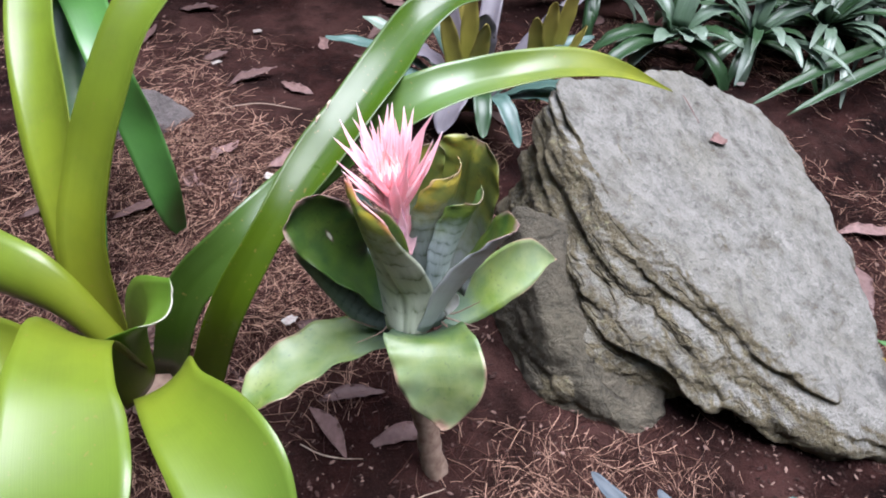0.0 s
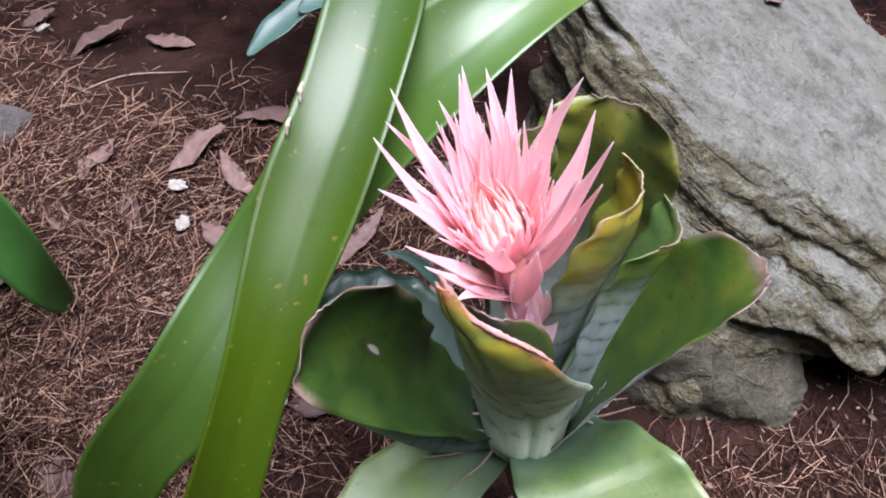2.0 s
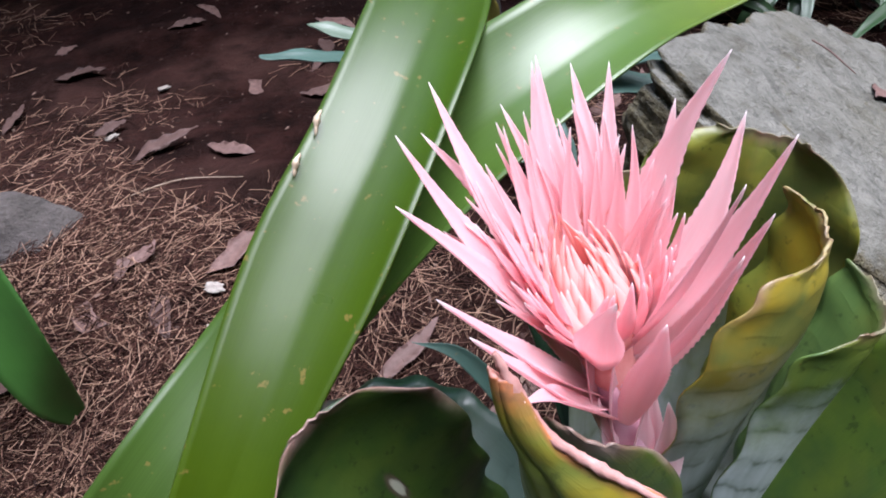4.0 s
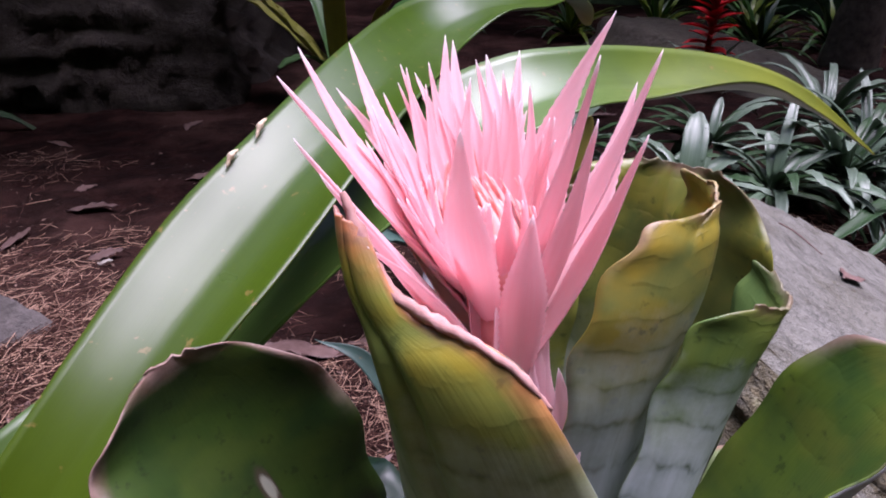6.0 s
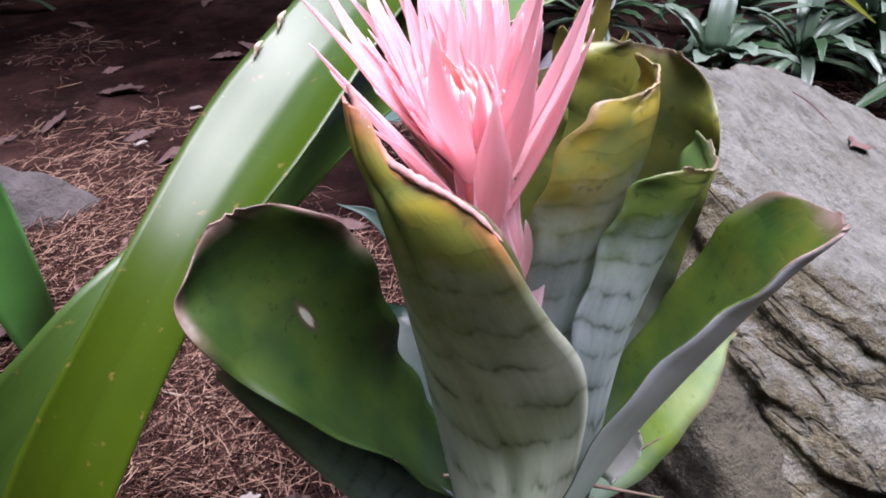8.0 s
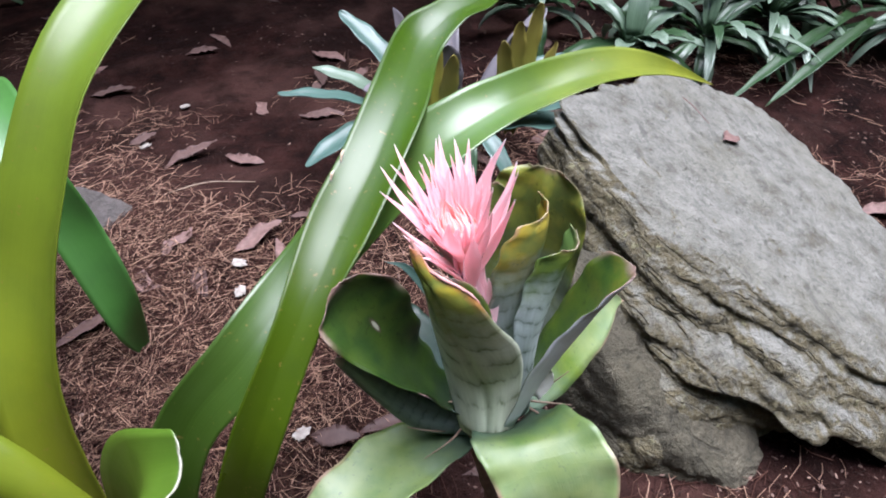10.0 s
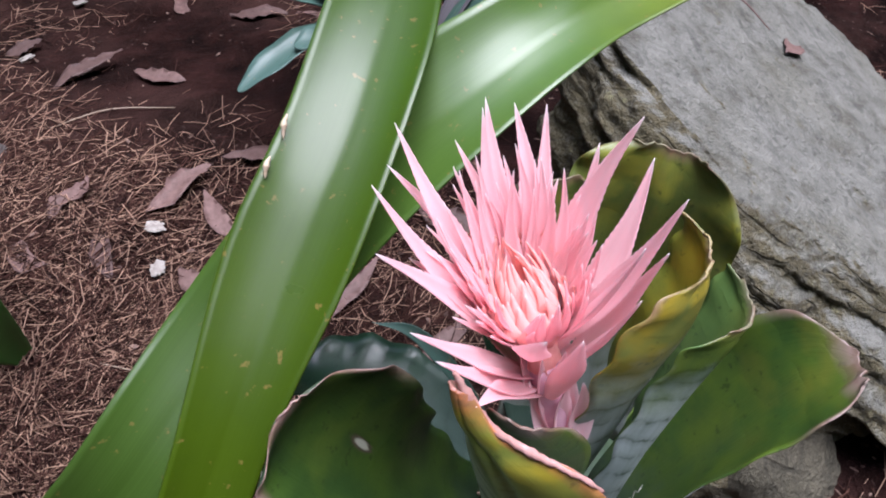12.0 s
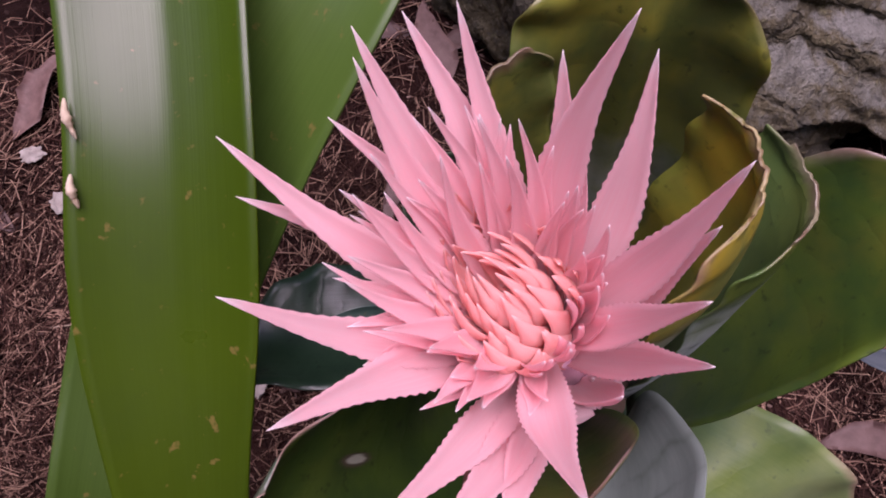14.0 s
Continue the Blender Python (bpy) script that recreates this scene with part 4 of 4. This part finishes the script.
leaf(lime, DEEP, [(-.62, .74, .22), (-.78, 1.2, .36), (-.84, 1.42, .48), (-.78, 1.36, .53), (-.684, 1.2, .482), (-.64, 1.14, .36), (-.585, 1.06, .2), (-.58, 1.08, .085)],
     [(-.58, .76, .22), (-.72, 1.25, .34), (-.76, 1.45, .46), (-.69, 1.38, .525), (-.601, 1.2, .485), (-.56, 1.15, .37), (-.53, 1.09, .26), (-.555, 1.12, .085)], (0, -.6, .8), "deep green leaf drooping to the soil", sag=.1, tip=.8, n=60, thick=.003)
leaf(lime, LIME, [(-.46, .64, .34), (-.53, .68, .47), (-.60, .71, .51), (-.75, .78, .50), (-.95, .85, .42)],
     [(-.50, .62, .32), (-.56, .655, .39), (-.66, .69, .41), (-.78, .74, .42), (-.95, .80, .36)], (-.2, -.9, .4), sag=-.3, tip=.85, thick=.003)
leaf(lime, LIME, [(-.50, .62, .34), (-.49, .55, .54), (-.46, .46, .60), (-.44, .38, .61), (-.42, .28, .58), (-.41, .18, .50)],
     [(-.43, .60, .34), (-.38, .51, .55), (-.34, .43, .595), (-.31, .38, .60), (-.28, .30, .60), (-.27, .18, .52)], (0, -.4, 1), "broad lime leaf bending forward", sag=.06, tip=.7, n=40, thick=.003)
leaf(lime, LIME, [(-.38, .56, .34), (-.31, .52, .50), (-.27, .47, .55), (-.20, .41, .60), (-.15, .355, .60), (-.11, .30, .55)],
     [(-.42, .52, .34), (-.36, .46, .50), (-.31, .39, .55), (-.26, .32, .56), (-.22, .26, .55), (-.18, .22, .50)], (0, -.3, 1), "broad lime leaf bending forward", sag=.12, tip=.75, n=40, thick=.003)
leaf(lime, CUPPED, [(-.50, .68, .28), (-.47, .675, .40), (-.42, .655, .49), (-.342, .605, .551)],
     [(-.47, .56, .28), (-.45, .54, .42), (-.42, .53, .51), (-.362, .531, .549)], (-.75, .2, .6), "short cupped leaf with a dry white rim", sag=.30, tip=.97, power=5, thick=.0025, n=44, m=15, rag=.05, seed=3, blunt=.8)
leaf(lime, LIME, [(-.51, .62, .32), (-.58, .58, .50), (-.68, .56, .52), (-.82, .52, .48)],
     [(-.51, .55, .32), (-.56, .52, .44), (-.66, .49, .45), (-.80, .45, .42)], (0, -.2, 1), sag=.15, tip=.85, thick=.003)
leaf(lime, LIME, [(-.48, .55, .28), (-.6, .48, .38), (-.75, .43, .36)], [(-.47, .50, .28), (-.58, .42, .37), (-.72, .37, .35)], (0, -.2, 1), sag=.1, tip=.8, thick=.003)
for x, y, z, r in ((-.1532, .844, .6534, .006), (-.1672, .824, .6434, .005)):
    part("scar", tube([(x - .003, y - r, z - r * .6), (x - .001, y, z + .0015), (x + .002, y + r, z + r * .6)], [.0005, .0020, .0005], 6, .6), TORN, lime, "torn tan notch in the leaf edge")
part("stem", tube([(-.46, .62, .22), (-.45, .62, .14), (-.45, .62, .02)], [.04, .045, .045], 12, .2), STALK, lime, "short leafy stem base")


# ---------------------------------------------------------------- plants behind
def rosette(name, label, at, count, length, width, mats, rise=(25, 75), droop=(30, 80), seed=0, tip=.45, category="plant", power=1.3):
    rnd = random.Random(seed)
    z = ground_height(at[0], at[1])
    plant = thing(name, label, category, (at[0], at[1], z))
    for i in range(count):
        q = i / max(1, count - 1)
        az = i * 137.5 + rnd.uniform(-40, 40)
        a = radians(az)
        strap((at[0] + .02 * math.cos(a), at[1] + .02 * math.sin(a), z + at[2] + .03 * q), az, rise[0] + (rise[1] - rise[0]) * q + rnd.uniform(-8, 8), length * rnd.uniform(.6, 1.15) * (1 - .25 * q),
              width * rnd.uniform(.8, 1.15), rnd.uniform(*droop) * (1 - .4 * q), rnd.choice(mats), plant, seed * 50 + i, tip=tip, power=power)
    return plant


def reach_leaf(plant, base, tip, width, bulge, material, seed=0, blunt=.7, power=2.0):
    """A leaf from base to tip, bowed upwards by bulge."""
    b, t = np.array(base, float), np.array(tip, float)
    line = [b + (t - b) * q + np.array((0, 0, bulge)) * math.sin(math.pi * q) for q in (0, .25, .5, .75, 1)]
    way = t - b
    side = np.cross(way, (0, 0, 1))
    if np.linalg.norm(side) < .3 * np.linalg.norm(way):
        side = np.array((1.0, .2, 0))
    side = side / np.linalg.norm(side) * width / 2
    w = (.7, .9, 1, 1, .95)
    leaf(plant, material, [p - side * k for p, k in zip(line, w)], [p + side * k for p, k in zip(line, w)], (0, -.3, 1), sag=.16, tip=blunt, power=power, n=20, m=7, thick=.002, wave=width * .05, seed=seed)


clump = thing("bromeliad", "clump of blue-green and purple bromeliads by the boulder", "bromeliad", (.13, 1.66, ground_height(.13, 1.66)))
for i, (tip, w, bow, mat) in enumerate([
        ((-.268, 1.55, .345), .048, .06, TEAL), ((-.236, 1.46, .21), .062, .10, TEAL), ((-.19, 1.72, .31), .055, .05, PALE_STRAP), ((.435, 1.4, .222), .075, .07, TEAL),
        ((.40, 1.46, .28), .05, .04, TEAL), ((.136, 1.42, .14), .048, .10, STRAP), ((.235, 1.42, .11), .048, .10, TEAL), ((.02, 1.46, .12), .075, .10, PURPLE),
        ((-.08, 1.62, .29), .08, .05, PURPLE), ((-.13, 1.5, .25), .07, .06, TEAL), ((.44, 1.86, .33), .06, .03, PURPLE), ((.46, 1.75, .25), .06, .05, TEAL),
        ((-.10, 1.95, .34), .06, .05, TEAL), ((.2, 2.0, .36), .06, .04, PURPLE), ((.02, 1.75, .42), .05, .02, PURPLE)]):
    reach_leaf(clump, (.13, 1.66, .06), tip, w, bow, mat, 500 + i)
for x, y, tips in ((.10, 1.64, [(.03, 1.66, .36), (.10, 1.70, .40), (.14, 1.64, .34), (.06, 1.76, .37)]), (.31, 1.70, [(.33, 1.73, .36), (.39, 1.76, .39), (.28, 1.70, .33), (.42, 1.70, .31)])):
    olive = thing("bromeliad", "small olive bromeliad with upright leaves", "bromeliad", (x, y, ground_height(x, y)))
    for i, tip in enumerate(tips):
        reach_leaf(olive, (x, y, .06), tip, .05, .0, OLIVE, 600 + i)
    reach_leaf(olive, (x + .02, y + .03, .06), (x + .04, y + .07, .33), .09, .0, PURPLE, 610)
for k, (x, y, s, n, w) in enumerate([(.84, 2.10, .36, 20, .062), (1.40, 2.2, .46, 44, .034), (1.85, 2.0, .48, 44, .034), (1.12, 2.5, .42, 34, .034), (1.7, 2.7, .5, 34, .036), (2.3, 2.3, .5, 34, .036), (1.12, 2.12, .4, 30, .036), (1.62, 2.38, .45, 30, .034), (.60, 2.45, .4, 26, .036), (2.05, 2.6, .5, 30, .036)]):
    rosette("strappy_plant", "clump of strappy glossy green leaves", (x, y, .10), n, s * .9, w, [STRAP, PALE_STRAP, PALE_STRAP], (0, 62), (70, 150), 10 + k, .6, "plant", 1.8)
for k, (x, y, s) in enumerate([(2.55, 4.55, .45), (3.2, 4.7, .5), (3.0, 5.4, .5), (2.2, 5.3, .5), (1.5, 5.2, .4), (.6, 5.6, .45)]):
    rosette("strappy_plant", "bushy bright green strappy plant at the back", (x, y, .03), 34, s, .045, [STRAP, LIME, DEEP], (15, 80), (50, 110), 20 + k, .45, "plant")
stout = thing("bromeliad", "large shaded bromeliad with stout yellow-green leaves", "bromeliad", (-.14, 3.65, ground_height(-.14, 3.65)))
for i, (tip, w, bow) in enumerate([((-.62, 3.62, .58), .15, .03), ((-.16, 3.55, .62), .10, 0), ((.16, 3.55, .52), .13, .02), ((-.75, 3.9, .5), .15, .08), ((.3, 3.8, .45), .08, .06), ((-.3, 4.0, .6), .08, .03), ((-.4, 3.4, .16), .07, .08)]):
    reach_leaf(stout, (-.14, 3.65, .05), tip, w, bow, OLIVE if i < 4 else DEEP, 560 + i, .7)
rosette("bromeliad", "bromeliad with glossy leaves under a red flower spike", (1.76, 3.75, .02), 12, .35, .05, [STRAP, PALE_STRAP], (25, 70), (40, 80), 33, .5, "bromeliad")
rosette("bromeliad", "dark shaded bromeliad beside the long boulder", (-1.9, 3.2, .05), 12, .6, .06, [DEEP, STRAP], (20, 70), (40, 80), 34, .5, "bromeliad")
rosette("leafy_plant", "low green plant beside the boulder", (1.16, .66, .02), 14, .30, .06, [DEEP, STRAP, FRESH], (15, 70), (50, 100), 35, .5, "plant")
front = thing("bromeliad", "bluish and purple bromeliad in front of the boulder", "bromeliad", (.50, .30, ground_height(.50, .30)))
for i, (tip, w, mat) in enumerate([((.28, .53, .13), .030, BLUISH), ((.39, .50, .13), .030, BLUISH), ((.57, .475, .14), .044, BLUISH), ((.61, .48, .15), .04, TEAL), ((.70, .44, .12), .035, DEEP),
                                   ((.43, .47, .12), .03, BLUISH), ((.33, .40, .12), .03, BLUISH), ((.70, .30, .16), .04, TEAL), ((.36, .22, .14), .04, BLUISH), ((.52, .12, .15), .04, PURPLE)]):
    reach_leaf(front, (.50 + .25 * (tip[0] - .5), .33, .03), tip, w, .03, mat, 700 + i)

spike = thing("red_flower_spike", "red flower spike rising from glossy leaves", "flower", (1.76, 3.75, ground_height(1.76, 3.75)))
part("stem", tube([(1.76, 3.75, .0), (1.755, 3.745, .3), (1.75, 3.74, .52)], [.014, .014, .01], 8), RED, spike)
for i in range(34):
    q = i / 34
    strap((1.755, 3.745, .14 + .42 * q), i * 137.5, 10 + 50 * q, .17 - .04 * q, .055, 40, RED, spike, 300 + i, n=8, m=5, name="bract")
trunk = thing("tree_trunk", "dark tree trunk at the back of the bed", "tree trunk", (2.95, 4.2, 0))
part("trunk", tube([(2.95, 4.2, -.1), (2.98, 4.2, .6), (3.0, 4.25, 1.6), (3.05, 4.3, 3.0)], [.17, .12, .11, .10], 14, .15), BARK, trunk)
dark = thing("leafy_plant", "fallen dark blue-green strap leaves on the soil", "leaf", (1.25, 1.9, 0))
reach_leaf(dark, (1.62, 2.08, .10), (1.02, 1.78, .01), .05, .02, STRAP, 801, .5, 1.3)
reach_leaf(dark, (1.66, 2.02, .10), (1.12, 1.74, .0), .045, .015, STRAP, 802, .5, 1.3)


# ---------------------------------------------------------------- foliage added to block and shape the light
# Added foliage ring, mostly unseen; its height cuts the low sky light.
def build_backdrop():
    verts, faces, n, rows = [], [], 160, 44
    for j in range(rows):
        for i in range(n):
            a = 6.28318 * i / n
            z = -.1 + (7.8 - 2.2 * math.sin(a) + .8 * noise.noise((2.5 * math.cos(a), 2.5 * math.sin(a), 5))) * j / (rows - 1)
            r = 6.3 + .5 * noise.noise((3 * math.cos(a), 3 * math.sin(a), z * .8)) + .35 * noise.noise((14 * math.cos(a), 14 * math.sin(a), z * 2.6)) - .06 * z
            verts.append((.3 + r * math.cos(a), 1.4 + r * math.sin(a), z))
    for j in range(rows - 1):
        for i in range(n):
            faces.append((j * n + i, (j + 1) * n + i, (j + 1) * n + (i + 1) % n, j * n + (i + 1) % n))
    ob = mesh_object("backdrop", verts, faces, plain("added_foliage", (0.012, 0.022, 0.008), (0.05, 0.085, 0.028), 9, 0.8, 1.0))
    tagged(ob, "added ring of dark foliage that blocks low sky light", "foliage", kind="structure")


build_backdrop()


# Loose leaves placed overhead, out of view, to darken the back ground.
def build_shade_crown():
    rnd = random.Random(21)
    verts, faces = [], []
    for i in range(21000):
        x, y = rnd.uniform(-4.5, 3.5), rnd.uniform(2.2, 7.0)
        z = rnd.uniform(1.1, 2.1) + .3 * max(0.0, x)
        if noise.noise((x * .8, y * .8, z)) < (-.28 if x < -.1 else -.12) or x > -.3 + 6 * (y - 2.5):
            continue
        a, b, r = rnd.uniform(0, 6.283), rnd.uniform(-.7, .7), rnd.uniform(.05, .11)
        d = Vector((math.cos(a) * math.cos(b), math.sin(a) * math.cos(b), math.sin(b)))
        w = Vector((-math.sin(a), math.cos(a), rnd.uniform(-.4, .4))) * .4
        c, k = Vector((x, y, z)), len(verts)
        verts += [c - d * r, c + w * r, c + d * r, c - w * r, c + Vector((0, 0, .006))]
        faces += [(k, k + 1, k + 4), (k + 1, k + 2, k + 4), (k + 2, k + 3, k + 4), (k + 3, k, k + 4)]
    ob = mesh_object("tree_crown", verts, faces, DEEP, smooth=False)
    tagged(ob, "unseen foliage added overhead to shade the back of the bed", "tree foliage", kind="stuff")


build_shade_crown()
# Made-up trunk and limbs, unseen, that carry the added shading leaves.
added_tree = thing("tree_trunk", "hidden trunk added to hold up the shading foliage", "tree trunk", (-2.6, 5.2, 0))
part("trunk", tube([(-2.6, 5.2, -.1), (-2.58, 5.2, .8), (-2.5, 5.1, 1.7)], [.16, .12, .08], 12, .15), BARK, added_tree)
for tip in ((-3.6, 4.2, 1.8), (-1.2, 4.0, 1.8), (-3.4, 6.0, 1.9), (-1.0, 5.6, 1.9), (1.2, 5.4, 2.1), (-2.2, 3.2, 1.7)):
    part("limb", tube([(-2.58, 5.2, .9), ((-2.58 + tip[0]) / 2, (5.2 + tip[1]) / 2, 1.35), tip], [.07, .045, .015], 8, .15), BARK, added_tree)

# ---------------------------------------------------------------- litter
def litter_mesh(seed, length, width, curl):
    rnd = random.Random(seed)
    pts = [(t * length, .12 * length * math.sin(3 * t) * rnd.uniform(-1, 1), curl * math.sin(3.14 * t) * length) for t in (0, .3, .6, 1)]
    w = [.08, .9, .95, .08]
    v, f, uv = blade([(x, y - width / 2 * k, z) for (x, y, z), k in zip(pts, w)], [(x, y + width / 2 * k, z) for (x, y, z), k in zip(pts, w)],
                     (0, 0, 1), sag=rnd.uniform(.05, .2), tip=.97, n=12, m=5, thick=.0007, wave=width * .08, seed=seed)
    ob = mesh_object("dry_leaf", v, f, DRY, None, "", uv)
    return tagged(ob, "curled dry brown leaf lying on the soil", "dry leaf", "dry leaves on the soil")


kinds = [litter_mesh(s, l, w, c) for s, l, w, c in ((1, .13, .032, .04), (2, .10, .038, .07), (3, .15, .028, .03), (4, .085, .038, .09), (5, .12, .042, .05), (6, .17, .040, .05), (7, .14, .044, .07))]
lrnd = random.Random(8)


def drop(ob, x, y, turn, first=False, tilt=5, up=.005):
    m = pose(x, y, ground_height(x, y) + up, lrnd.uniform(-tilt, tilt), lrnd.uniform(-tilt, tilt), turn)
    if first:
        ob.matrix_basis = m
        return ob
    return copy_thing(ob, m)


placed = [(-.46, 1.20, 100), (-.56, 1.35, 60), (-.20, .85, 10), (-.75, 1.97, 30), (-.36, 1.75, 150), (-.62, 1.78, 40), (.75, 1.78, 120)]
for ob, (x, y, a) in zip(kinds, placed):
    drop(ob, x, y, a, True)
for i in range(170):
    y = .45 + 2.9 * lrnd.random() ** 1.2
    x = lrnd.uniform(-1.3, 1.3) * (.6 + .25 * y)
    if .12 < x < 1.05 and .5 < y < 1.6 or (y > 1.5 and i % 2):
        continue
    drop(kinds[i % 7], x, y, lrnd.uniform(0, 360))


def chip_mesh(seed):
    rnd = random.Random(seed)
    bm = bmesh.new()
    bmesh.ops.create_icosphere(bm, subdivisions=3, radius=1)
    for v in bm.verts:
        v.co = Vector((v.co.x * .018, v.co.y * .012, v.co.z * .0025)) * (1 + .6 * noise.noise(Vector((v.co.x, v.co.y, 0)) * 1.6 + Vector((seed, 0, 0))) + .5 * noise.noise(Vector((v.co.x, v.co.y, 2)) * 4.3)) + Vector((0, 0, .004 * noise.noise(Vector((v.co.x * 1.5, v.co.y * 1.5, 3)))))
    return tagged(part("bark_chip", bm, CHIP, None, "", False), "pale flat chip of bark on the soil", "bark chip", "pale chips on the soil")


rock_leaf = copy_thing(kinds[3], pose(.66, 1.285, .254, 8, 20, 40))
rock_leaf["label"] = "small reddish dry leaf lying on the boulder"
sprig = thing("twig", "thin dry twig lying on the boulder", "twig", (.62, 1.36, .29))
part("stem", tube([(.61, 1.40, .30), (.615, 1.36, .30), (.63, 1.31, .285)], [.0012, .0014, .0008], 6), DRY, sprig)


for pts in ([(-.235, .60), (-.20, .585), (-.16, .578), (-.12, .580)], [(-.08, .42), (-.03, .50), (.03, .53)], [(.10, .50), (.16, .46), (.25, .45)], [(-.60, 1.62), (-.50, 1.66), (-.38, 1.65)], [(-.32, 1.02), (-.40, 1.03), (-.47, 1.06)], [(.95, .60), (1.0, .52), (1.1, .50)]):
    twig = thing("twig", "thin pale dry twig lying on the soil", "twig", (pts[0][0], pts[0][1], ground_height(*pts[0])), "twigs on the soil")
    part("stem", tube([(x, y, ground_height(x, y) + .005) for x, y in pts], [.0012, .0016, .0007], 6, .3), TWIG, twig)


chip = chip_mesh(3)
for i, (x, y, a) in enumerate([(-.40, 1.287, -20), (-.394, 1.203, 100), (-.70, 1.94, 20), (-.29, .86, 40), (-.62, 2.2, 10), (.45, 2.0, 60), (1.05, 1.95, 30)]):
    drop(chip, x, y, a, i == 0, 8, .011)
